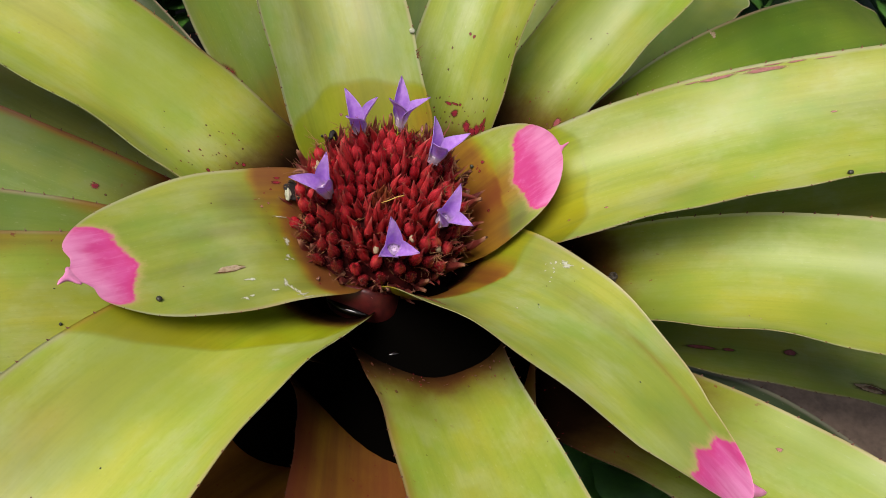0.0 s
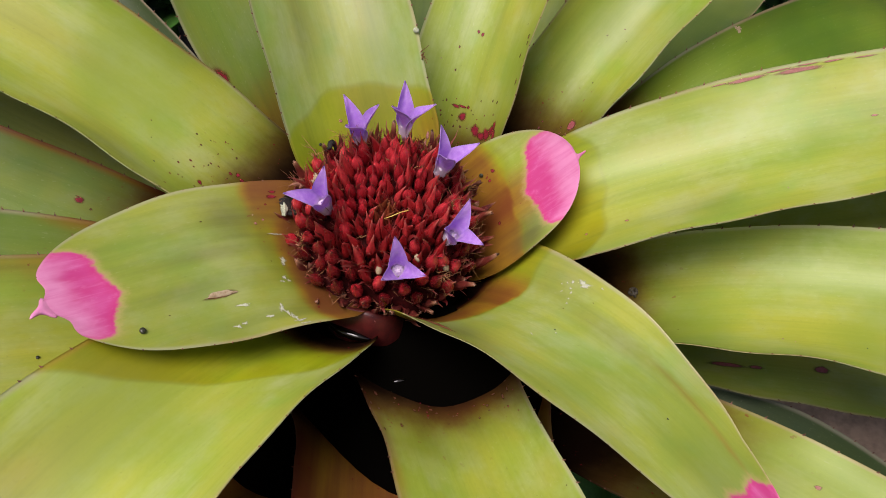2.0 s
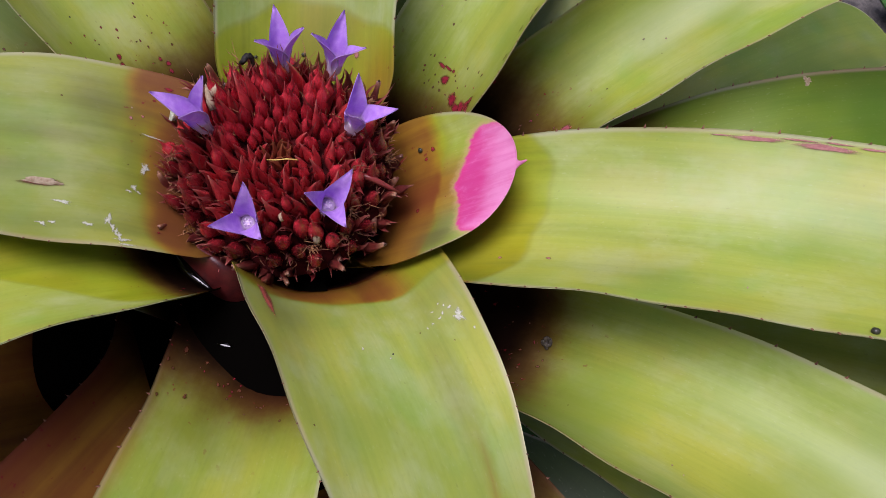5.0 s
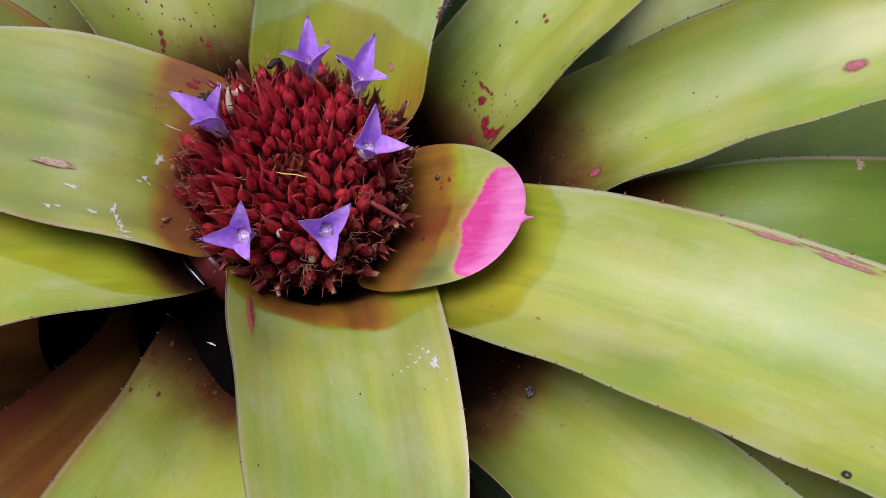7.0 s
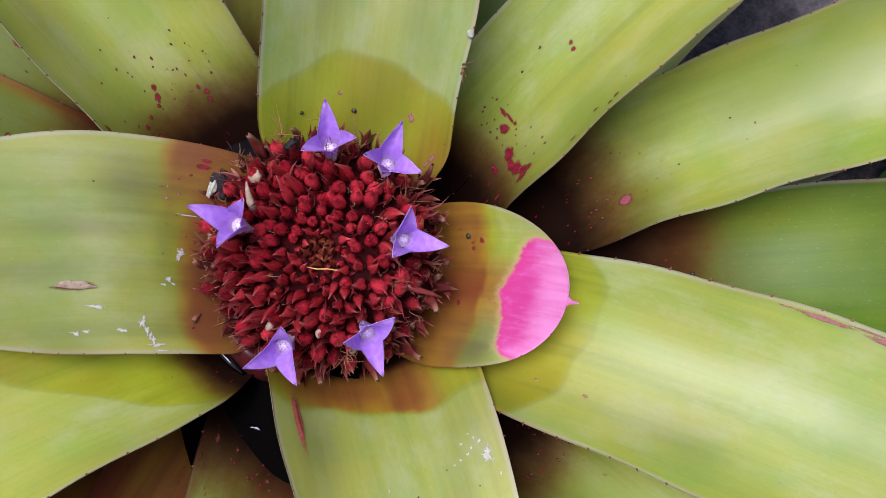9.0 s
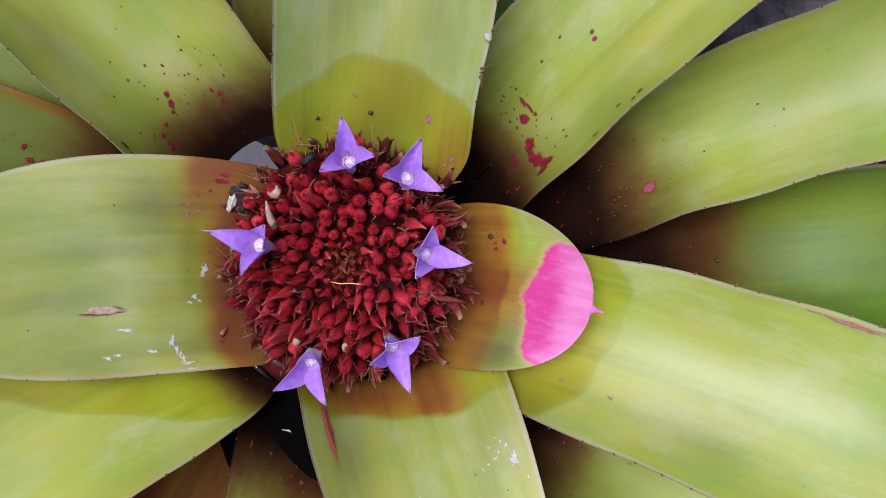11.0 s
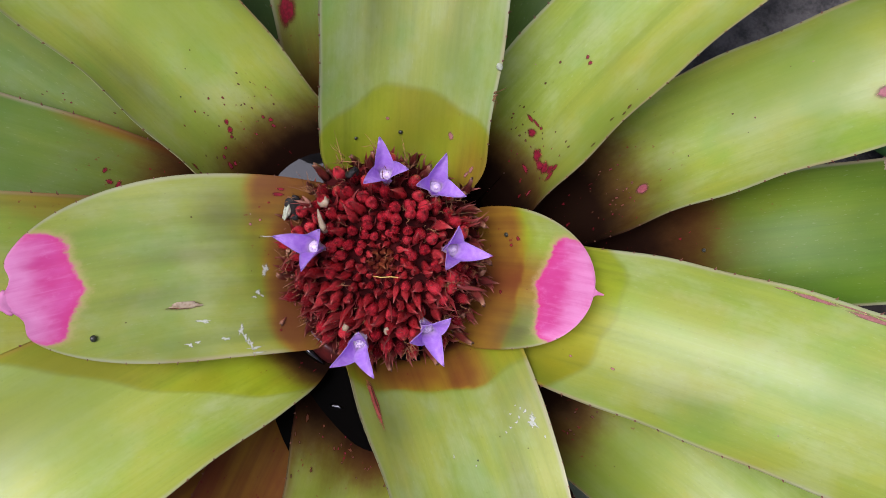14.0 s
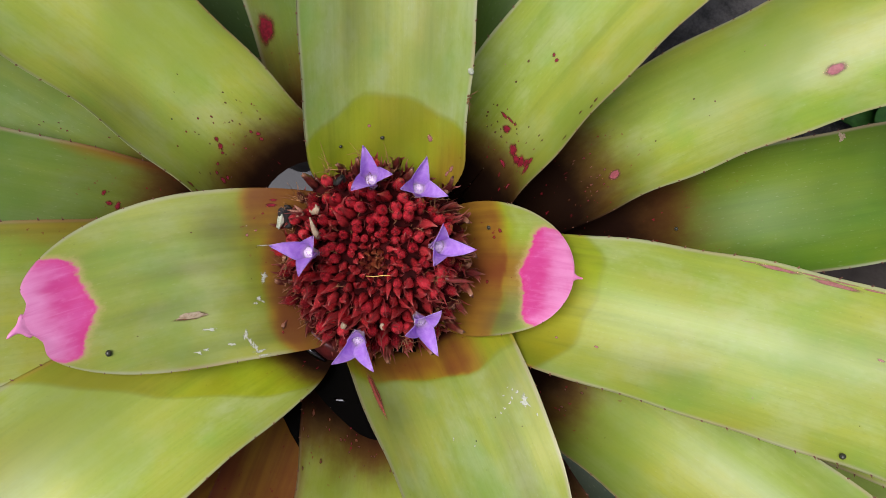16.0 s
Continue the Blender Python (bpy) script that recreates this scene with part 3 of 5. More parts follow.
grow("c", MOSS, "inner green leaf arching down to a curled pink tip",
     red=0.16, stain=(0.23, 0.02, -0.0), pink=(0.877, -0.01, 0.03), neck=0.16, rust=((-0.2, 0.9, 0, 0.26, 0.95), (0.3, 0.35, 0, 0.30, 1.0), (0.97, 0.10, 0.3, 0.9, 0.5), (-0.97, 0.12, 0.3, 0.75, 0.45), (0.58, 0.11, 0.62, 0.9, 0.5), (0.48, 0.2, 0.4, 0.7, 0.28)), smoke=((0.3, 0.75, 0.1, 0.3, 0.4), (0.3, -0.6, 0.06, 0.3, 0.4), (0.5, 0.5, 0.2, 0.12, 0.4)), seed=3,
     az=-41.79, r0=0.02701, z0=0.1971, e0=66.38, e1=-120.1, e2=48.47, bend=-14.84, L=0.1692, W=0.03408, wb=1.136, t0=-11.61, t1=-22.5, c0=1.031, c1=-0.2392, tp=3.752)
grow("d", SAGE, "upright sage-green strap leaf with an old waterline",
     red=0.1, stain=(0.176, -0.005, -0.035), rust=((0, 2, 0, 0.09, 0.6), (-0.85, 0.45, 0, 0.19, 0.6)), smoke=((0.26, 0.3, 0.06, 0.3, 0.45), (0.25, -0.45, 0.05, 0.2, 0.35)), seed=4,
     az=106.4, r0=0.02321, z0=0.2, e0=52.09, e1=-68.91, e2=0.2354, bend=12.19, L=0.3586, W=0.03527, wb=0.9948, t0=3.485, t1=9.605, c0=0.9507, c1=0.2809, tp=1.8)
grow("e", PALE, "broad lime-green strap leaf, red-mottled at its base",
     red=0.31, neck=0.15, rust=((-1, 0.05, 0, 0.5, 0.5), (0.15, 0.7, 0.12, 0.235, 0.8)), smoke=((0.36, 0.6, 0.05, 0.3, 0.35), (0.5, -0.3, 0.1, 0.2, 0.3)), seed=5,
     az=156, r0=0.03175, z0=0.1556, e0=60.63, e1=-54.11, e2=0.2649, bend=30.15, L=0.3578, W=0.03555, wb=1.182, t0=-5.721, t1=8.536, c0=1.745, c1=0.4339, tp=1.8)
grow("f", LIME, "broad lime-green strap leaf, red-blotched at its base",
     red=0.335, neck=0.2, seed=6,
     az=70.56, r0=0.03076, z0=0.133, e0=66.95, e1=-73.06, e2=-8.28, bend=-25.75, L=0.3455, W=0.02959, wb=1.054, t0=-4.49, t1=-13.46, c0=1.072, c1=0.3587, tp=1.8)
grow("g", LIME, "long glossy lime-green strap leaf with red blotches",
     red=0.405, neck=0.2, seed=7,
     az=50.65, r0=0.02942, z0=0.1388, e0=45.08, e1=-44.96, e2=23.07, bend=-35.12, L=0.3552, W=0.03009, wb=1.028, t0=4.366, t1=8.09, c0=1.604, c1=0.3559, tp=1.8)
grow("h", LIME, "broad lime-green strap leaf with a red-streaked margin",
     stain=(0.228, 0.02, -0.032), neck=0.19, rust=((0, 2, 0, 0.14, 0.5),), smoke=((0.33, -0.5, 0.06, 0.3, 0.3), (0.6, 0.2, 0.1, 0.3, 0.3)), sink=0.006, sink_to=0.25, seed=8,
     az=9.861, r0=0.0214, z0=0.2003, e0=34.03, e1=-63.64, e2=44.91, bend=-23.36, L=0.3248, W=0.03395, wb=0.843, t0=5.655, t1=-6.909, c0=0.8837, c1=0.5161, tp=1.8)
grow("i", SHADED, "lower green strap leaf with shade in its colour",
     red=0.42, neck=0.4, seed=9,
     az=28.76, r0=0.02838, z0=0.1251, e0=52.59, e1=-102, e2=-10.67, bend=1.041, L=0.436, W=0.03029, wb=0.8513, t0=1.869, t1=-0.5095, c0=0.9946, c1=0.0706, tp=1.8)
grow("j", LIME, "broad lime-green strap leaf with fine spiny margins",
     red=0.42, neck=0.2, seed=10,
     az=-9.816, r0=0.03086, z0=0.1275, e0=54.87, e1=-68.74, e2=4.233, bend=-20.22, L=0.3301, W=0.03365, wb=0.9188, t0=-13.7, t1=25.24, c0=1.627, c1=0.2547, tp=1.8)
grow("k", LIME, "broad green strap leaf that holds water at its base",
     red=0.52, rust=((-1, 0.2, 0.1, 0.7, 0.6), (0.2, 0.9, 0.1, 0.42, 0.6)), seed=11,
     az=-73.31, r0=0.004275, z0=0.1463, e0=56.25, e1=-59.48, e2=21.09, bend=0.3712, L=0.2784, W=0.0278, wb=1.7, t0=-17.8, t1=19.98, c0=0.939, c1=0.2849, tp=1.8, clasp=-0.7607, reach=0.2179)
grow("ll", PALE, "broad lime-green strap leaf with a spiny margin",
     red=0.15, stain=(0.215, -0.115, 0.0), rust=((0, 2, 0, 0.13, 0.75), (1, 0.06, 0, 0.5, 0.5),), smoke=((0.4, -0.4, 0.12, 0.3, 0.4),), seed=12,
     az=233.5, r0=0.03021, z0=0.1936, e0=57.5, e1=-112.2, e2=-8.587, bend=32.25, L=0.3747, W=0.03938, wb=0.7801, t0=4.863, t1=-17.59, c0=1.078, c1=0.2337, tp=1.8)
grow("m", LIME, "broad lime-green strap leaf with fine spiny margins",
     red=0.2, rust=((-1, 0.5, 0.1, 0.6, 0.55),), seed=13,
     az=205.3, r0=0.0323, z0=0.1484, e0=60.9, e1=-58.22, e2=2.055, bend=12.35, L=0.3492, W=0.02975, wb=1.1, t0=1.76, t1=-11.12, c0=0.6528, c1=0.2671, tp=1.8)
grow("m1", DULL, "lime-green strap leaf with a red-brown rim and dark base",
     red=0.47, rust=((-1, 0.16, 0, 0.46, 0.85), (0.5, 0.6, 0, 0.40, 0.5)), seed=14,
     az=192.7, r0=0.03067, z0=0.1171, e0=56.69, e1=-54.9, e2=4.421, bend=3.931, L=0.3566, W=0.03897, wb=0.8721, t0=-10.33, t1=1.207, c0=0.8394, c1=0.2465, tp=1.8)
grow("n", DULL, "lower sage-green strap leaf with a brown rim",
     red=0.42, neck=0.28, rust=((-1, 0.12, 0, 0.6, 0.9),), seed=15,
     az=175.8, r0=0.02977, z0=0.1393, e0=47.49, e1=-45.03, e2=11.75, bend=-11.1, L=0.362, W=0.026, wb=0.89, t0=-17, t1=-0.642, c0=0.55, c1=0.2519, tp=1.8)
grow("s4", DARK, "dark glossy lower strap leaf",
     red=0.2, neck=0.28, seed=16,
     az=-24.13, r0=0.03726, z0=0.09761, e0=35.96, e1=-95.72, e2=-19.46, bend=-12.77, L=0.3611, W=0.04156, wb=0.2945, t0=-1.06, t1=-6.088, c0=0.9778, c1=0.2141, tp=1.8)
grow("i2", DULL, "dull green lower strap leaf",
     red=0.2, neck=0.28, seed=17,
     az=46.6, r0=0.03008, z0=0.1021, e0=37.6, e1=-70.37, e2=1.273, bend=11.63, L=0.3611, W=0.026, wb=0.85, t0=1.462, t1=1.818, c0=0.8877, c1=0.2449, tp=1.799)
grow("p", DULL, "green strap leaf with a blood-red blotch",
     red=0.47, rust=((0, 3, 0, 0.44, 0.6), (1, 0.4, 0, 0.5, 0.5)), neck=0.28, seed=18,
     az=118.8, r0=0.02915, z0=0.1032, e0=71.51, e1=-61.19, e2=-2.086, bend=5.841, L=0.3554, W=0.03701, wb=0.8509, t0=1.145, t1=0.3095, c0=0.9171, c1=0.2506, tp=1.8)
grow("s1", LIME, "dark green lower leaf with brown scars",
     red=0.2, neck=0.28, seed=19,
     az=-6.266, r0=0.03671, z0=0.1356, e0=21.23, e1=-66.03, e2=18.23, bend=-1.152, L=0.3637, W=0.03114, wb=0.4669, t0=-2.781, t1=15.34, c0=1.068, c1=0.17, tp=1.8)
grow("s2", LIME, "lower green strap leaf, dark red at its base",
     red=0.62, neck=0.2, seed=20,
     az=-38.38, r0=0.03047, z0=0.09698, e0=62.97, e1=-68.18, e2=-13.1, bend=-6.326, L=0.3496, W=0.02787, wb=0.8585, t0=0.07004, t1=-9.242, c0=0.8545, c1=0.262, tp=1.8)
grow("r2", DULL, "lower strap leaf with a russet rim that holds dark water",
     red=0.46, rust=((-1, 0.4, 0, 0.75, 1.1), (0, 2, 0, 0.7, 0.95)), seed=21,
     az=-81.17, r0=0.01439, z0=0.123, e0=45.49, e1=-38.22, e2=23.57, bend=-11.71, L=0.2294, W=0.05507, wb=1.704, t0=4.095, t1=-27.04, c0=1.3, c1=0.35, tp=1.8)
grow("h2", LIME, "lime-green lower strap leaf with a dry brown patch",
     red=0.3, neck=0.3, seed=27,
     az=8, r0=0.03, z0=0.138, e0=42, e1=-70, e2=38, bend=-18, L=0.33, W=0.030, wb=0.85, t0=12, t1=6, c0=0.9, c1=0.4, tp=1.8)
grow("o", SAGE, "sage-green lower strap leaf",
     red=0.3, neck=0.28, seed=22,
     az=163, r0=0.03, z0=0.105, e0=52, e1=-50, e2=0, bend=0, L=0.36, W=0.036, wb=0.85, t0=0, t1=0, c0=0.9, c1=0.25, tp=1.8)
grow("r1", RUSSET, "dark russet lower strap leaf",
     red=0.45, rust=((0, 3, 0, 0.8, 0.85),), seed=23,
     az=-126, r0=0.03, z0=0.098, e0=60, e1=-60, e2=0, bend=-4, L=0.34, W=0.046, wb=0.9, t0=0, t1=0, c0=0.9, c1=0.25, tp=1.8)
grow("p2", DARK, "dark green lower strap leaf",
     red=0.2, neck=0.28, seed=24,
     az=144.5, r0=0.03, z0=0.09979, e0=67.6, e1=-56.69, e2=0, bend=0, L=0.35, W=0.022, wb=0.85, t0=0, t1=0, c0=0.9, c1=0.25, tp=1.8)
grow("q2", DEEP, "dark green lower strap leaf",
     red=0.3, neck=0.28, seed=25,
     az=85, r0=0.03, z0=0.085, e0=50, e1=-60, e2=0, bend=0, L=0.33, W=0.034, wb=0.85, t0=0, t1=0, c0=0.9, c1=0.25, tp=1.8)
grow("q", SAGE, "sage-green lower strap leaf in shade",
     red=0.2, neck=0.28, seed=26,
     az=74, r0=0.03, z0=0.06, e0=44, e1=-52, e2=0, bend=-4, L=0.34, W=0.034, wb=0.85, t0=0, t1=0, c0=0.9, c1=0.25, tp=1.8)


# old leaf sheaths that carry the rosette
def sheath_mesh():
    v, f = [], []
    rings, sides = 14, 40
    for i in range(rings):
        q = i / (rings - 1)
        for j in range(sides):
            a = 2 * math.pi * j / sides
            r = (0.03 + 0.022 * math.sin(math.pi * min(1, q * 1.05)) ** 0.8) * (1 + 0.06 * math.sin(5 * a + 4 * q) + 0.03 * math.sin(11 * a))
            v.append((r * math.cos(a), r * math.sin(a), -0.01 + 0.19 * q))
    for i in range(rings - 1):
        for j in range(sides):
            k = (j + 1) % sides
            f.append((i * sides + j, i * sides + k, (i + 1) * sides + k, (i + 1) * sides + j))
    f.append(tuple(range((rings - 1) * sides, rings * sides)))
    n = len(v)
    return mesh_of("sheath", v, f, RUSSET, leafco=[(p[0], p[2], 0) for p in v], stain=[0.0] * n, red=[0.8] * n, pink=[0.0] * n, rust=[0.0] * n, smoke=[0.0] * n, edge=[0.0] * n)


part("sheath", sheath_mesh(), plant, "brown overlapping leaf sheaths")


# ---- the flower head ----
HEAD = Matrix.Translation((-0.0012, 0.0016, 0.2430)) @ Vector((0, 0, 1)).rotation_difference(Vector((0.10, -0.15, 1.0))).to_matrix().to_4x4()
RIM = 0.0380


def head_height(r):
    q = r / RIM
    return 0.0015 * math.exp(-((q - 0.5) / 0.3) ** 2) - 0.013 * q ** 3.5


def core_mesh():
    v, f = [(0, 0, head_height(0) - 0.004)], []
    rings, sides = 16, 48
    for i in range(1, rings + 1):
        r = RIM * 0.97 * i / rings
        for j in range(sides):
            a = 2 * math.pi * j / sides
            v.append((r * math.cos(a), r * math.sin(a), head_height(r) - 0.0026 - 0.0016 * smoothstep(i / rings, 0.35, 0.8) + 0.0004 * math.sin(9 * a + i)))
    for j in range(sides):
        v.append((0.024 * math.cos(2 * math.pi * j / sides), 0.024 * math.sin(2 * math.pi * j / sides), -0.05))
    for j in range(sides):
        f.append((0, 1 + j, 1 + (j + 1) % sides))
    for i in range(rings):
        for j in range(sides):
            a, b = 1 + i * sides + j, 1 + i * sides + (j + 1) % sides
            f.append((a, a + sides, b + sides, b))
    return mesh_of("flower_head", v, f, CORE)


head = part("flower_head", core_mesh(), plant, "dense crimson flower head packed with pointed buds", HEAD)

SPEAR = ((0.0, 0.16), (0.14, 0.20), (0.28, 0.235), (0.42, 0.235), (0.54, 0.195), (0.65, 0.14), (0.76, 0.092), (0.87, 0.052), (0.95, 0.026), (1.0, 0.006))
PLUMP = ((0.0, 0.20), (0.14, 0.258), (0.30, 0.295), (0.45, 0.295), (0.58, 0.255), (0.68, 0.18), (0.75, 0.105), (0.83, 0.056), (0.92, 0.028), (1.0, 0.006))
BERRY = ((0.0, 0.18), (0.15, 0.24), (0.32, 0.285), (0.46, 0.297), (0.56, 0.277), (0.625, 0.232), (0.675, 0.172), (0.715, 0.114), (0.755, 0.072), (0.82, 0.045), (0.91, 0.024), (1.0, 0.005))
SPLIT = ((0.0, 0.15), (0.16, 0.20), (0.32, 0.23), (0.48, 0.225), (0.60, 0.19), (0.70, 0.16), (0.80, 0.135), (0.90, 0.12), (1.0, 0.10))


def bud_mesh(seed, prof, material, hook, ridge):
    """A bud wrapped in three sepals that narrows to a hooked point; one unit long."""
    r = random.Random(seed)
    sides = 12
    v, f, al = [], [], []
    way, twist, dent = r.uniform(0, 6.28), r.uniform(-0.9, 0.9), r.uniform(0, 6.28)
    bx, by = hook * math.cos(way), hook * math.sin(way)
    for z, rad in prof:
        for j in range(sides):
            a = 2 * math.pi * j / sides + z * twist
            lobe = abs(math.cos(1.5 * (a - z * twist)))
            rr = rad * (1 - ridge + ridge * 1.35 * lobe ** 0.7) * (1 + 0.05 * math.sin(2 * a + dent + 5 * z))
            v.append((rr * math.cos(a) + bx * z ** 3.5, rr * math.sin(a) + by * z ** 3.5, z + 0.06 * lobe * max(0.0, z - 0.7) * (3 if prof is SPLIT else 0)))
            al.append(z)
    for i in range(len(prof) - 1):
        for j in range(sides):
            k = (j + 1) % sides
            f.append((i * sides + j, i * sides + k, (i + 1) * sides + k, (i + 1) * sides + j))
    f.append(tuple(range(len(v) - sides, len(v))))
    return mesh_of("bud", v, f, material, along=al)


YOUNG_BUDS = [bud_mesh(40 + i, SPEAR, BUD_YOUNG, 0.3, 0.3) for i in range(4)]
SPEAR_BUDS = [bud_mesh(i, SPEAR, BUD, 0.10 + 0.05 * i, 0.24) for i in range(5)]
PLUMP_BUDS = [bud_mesh(20 + i, PLUMP, BUD_RIPE, 0.05 + 0.04 * i, 0.16) for i in range(5)]
BERRY_BUDS = [bud_mesh(80 + i, BERRY, BUD_BERRY, 0.03 + 0.03 * i, 0.10) for i in range(5)]
OLD_BUDS = [bud_mesh(60 + i, SPLIT if i % 2 else SPEAR, BUD_OLD, 0.14 + 0.06 * i, 0.34) for i in range(4)]
GOLDEN = math.pi * (3 - math.sqrt(5))
COUNT = 226
FLOWERS = ((0.0041, -0.0289, 0.2510, 224), (0.0239, -0.0144, 0.2510, -39), (0.0208, 0.0143, 0.2565, 13), (0.0064, 0.0316, 0.2600, 107), (-0.0115, 0.0290, 0.2570, 130), (-0.0235, -0.0047, 0.2580, 186))
BLOOMS = [(HEAD.inverted() @ Vector(f[:3]), f[3]) for f in FLOWERS]
_s, _u = np.meshgrid(np.linspace(0.0, 0.6, 90), np.linspace(-1, 1, 41), indexing="ij")
BLADES = np.concatenate([LF[key].at(_s, _u).reshape(-1, 3) for key in "abcd"])


def blade_over(foot):
    """Whether a blade passes over this place of the head."""
    p = HEAD @ foot
    near = np.hypot(BLADES[:, 0] - p.x, BLADES[:, 1] - p.y) < 0.0022
    return bool(np.any(BLADES[near, 2] > p.z + 0.011))


bract_v, bract_f, bract_a, bract_d = [], [], [], []
rng = random.Random(5)


def scale_leaf(base, way, outw, tall, wide, curl, dry, wig):
    """One pointed papery bract, cupped round its bud, with a twisted tip."""
    tang = way.cross(outw).normalized()
    k = len(bract_v)
    for z, wd in ((0, 0.85), (0.25, 1.0), (0.5, 0.72), (0.7, 0.4), (0.86, 0.17), (1.0, 0.03)):
        c = base + way * tall * z + outw * tall * curl * z ** 2.2 + tang * tall * 0.12 * math.sin(5 * z + wig) * z
        for sx in (-1, 0, 1):
            bract_v.append(c + tang * wide * wd * sx - outw * (wide * 0.4 * abs(sx) * wd))
            bract_a.append(z)
            bract_d.append(dry)
    for row in range(5):
        for col in range(2):
            b = k + row * 3 + col
            bract_f.append((b, b + 1, b + 4, b + 3))


def set_bud(x, y, z, q, a, lean, length, girth, meshes, i, scales):
    way = Vector((math.sin(lean) * math.cos(a), math.sin(lean) * math.sin(a), math.cos(lean)))
    way = (way + Vector((rng.uniform(-0.13, 0.13), rng.uniform(-0.13, 0.13), 0))).normalized()
    foot = Vector((x, y, z))
    if blade_over(foot):
        return
    m = Matrix.Translation(foot) @ way.to_track_quat("Z", "Y").to_matrix().to_4x4()
    if not any((x - 0.92 * c.x) ** 2 + (y - 0.92 * c.y) ** 2 < 0.0026 ** 2 for c, _ in BLOOMS):
        part("bud", meshes[i % len(meshes)], head, m=m @ Matrix.Rotation(rng.uniform(0, 6.28), 4, "Z") @ Matrix.Diagonal((girth, girth, length, 1)))
    for n in range(scales):
        ang = a + rng.uniform(-1.9, 1.9)
        outw = Vector((math.cos(ang), math.sin(ang), 0))
        outw = (outw - way * outw.dot(way)).normalized()
        dry = rng.random() * (0.25 + 0.75 * smoothstep(q, 0.55, 0.95))
        scale_leaf(foot + outw * girth * 0.22, way, outw, length * (rng.uniform(0.6, 1.08) if q < 0.75 else rng.uniform(0.45, 0.85)), girth * rng.uniform(0.12, 0.26), rng.uniform(-0.04, 0.26) + 0.1 * dry, dry, rng.uniform(0, 6.28))


for i in range(COUNT):
    q = ((i + 0.6) / COUNT) ** 0.74
    r, a = RIM * 0.975 * q, i * GOLDEN
    x, y = r * math.cos(a) + rng.uniform(-0.0005, 0.0005), r * math.sin(a) + rng.uniform(-0.0005, 0.0005)
    lean = radians(2 + 9 * q ** 2 + 14 * smoothstep(q, 0.8, 1.0)) + rng.uniform(-0.10, 0.10)
    length = (0.0100 + 0.0105 * smoothstep(q, 0.08, 0.45)) * rng.uniform(0.88, 1.12) * (1 - 0.30 * smoothstep(q, 0.7, 1.0))
    girth = (0.0056 + 0.0036 * smoothstep(q, 0.08, 0.66)) * (1 - 0.22 * smoothstep(q, 0.82, 0.98)) * rng.uniform(0.86, 1.1)
    old = q > 0.86 + 0.1 * rng.random()
    kind = YOUNG_BUDS if q < 0.13 else OLD_BUDS if old else PLUMP_BUDS if q > 0.7 else SPEAR_BUDS
    north = 0.9 * math.sin(a) - 0.44 * math.cos(a)
    if 0.22 < q and not old and rng.random() < (0.9 if north > 0.1 else 0.35 if q > 0.5 else 0.2):
        kind, lean, length, girth = BERRY_BUDS, lean * 0.8, length * 1.02, (0.0060 + 0.0024 * smoothstep(q, 0.25, 0.6)) * rng.uniform(0.92, 1.1)
    set_bud(x, y, head_height(r) - 0.0058, q, a, lean, length, girth, kind, i, 4 if q > 0.82 else 3 if q > 0.45 else 1 if q > 0.15 else 3)

# the withered rows below the rim
for row, (n, rr, z, tip) in enumerate(((28, 0.90, -0.0180, 20), (24, 0.84, -0.0245, 26))):
    for i in range(n):
        a = 2 * math.pi * (i + 0.5 * row + rng.uniform(-0.25, 0.25)) / n
        set_bud(RIM * rr * math.cos(a), RIM * rr * math.sin(a), z, 1.0, a, radians(tip) + rng.uniform(-0.2, 0.2), rng.uniform(0.0075, 0.0105), rng.uniform(0.0066, 0.0090), OLD_BUDS, i, 1)
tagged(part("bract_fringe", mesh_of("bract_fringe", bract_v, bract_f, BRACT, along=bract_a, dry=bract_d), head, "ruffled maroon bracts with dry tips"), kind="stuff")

# dry frayed fibres, single round the rim and in small tufts on spent buds
fv, ff = [], []


def fibre(p, d, ln, thick):
    bend = Vector((rng.uniform(-1, 1), rng.uniform(-1, 1), rng.uniform(-1.0, 0.3)))
    side = Vector((rng.uniform(-1, 1), rng.uniform(-1, 1), 0))
    v, f = tube_along([p + d * ln * t + bend * ln * 0.8 * t * t + side * ln * 0.25 * math.sin(5 * t) for t in (0, 0.2, 0.4, 0.6, 0.8, 1.0)], [thick * w for w in (1, 0.9, 0.8, 0.65, 0.5, 0.2)], 4)
    k = len(fv)
    fv.extend(v)
    ff.extend(tuple(k + q for q in face) for face in f)


for i in range(230):
    a, r = rng.uniform(0, 6.28), RIM * (rng.uniform(0.84, 1.0) if i < 170 else rng.uniform(0.3, 0.85))
    d = Vector((math.cos(a + rng.uniform(-1.2, 1.2)), math.sin(a + rng.uniform(-1.2, 1.2)), rng.uniform(0.2, 1.4))).normalized()
    fibre(Vector((r * math.cos(a), r * math.sin(a), head_height(r) + 0.0035)), d, rng.uniform(0.0015, 0.0042), 0.00019)
for fa, fr in ((-18, 0.030), (-30, 0.034), (62, 0.029), (100, 0.036), (118, 0.040), (160, 0.036), (170, 0.040), (-48, 0.033), (205, 0.034), (22, 0.034), (137, 0.039), (4, 0.0245)):
    a = radians(fa)
    p = Vector((fr * math.cos(a), fr * math.sin(a), head_height(min(fr, RIM)) + 0.006))
    for n in range(9):
        fibre(p, Vector((math.cos(a) + rng.uniform(-1, 1), math.sin(a) + rng.uniform(-1, 1), rng.uniform(0.1, 1.2))).normalized(), rng.uniform(0.003, 0.0065), 0.00017)
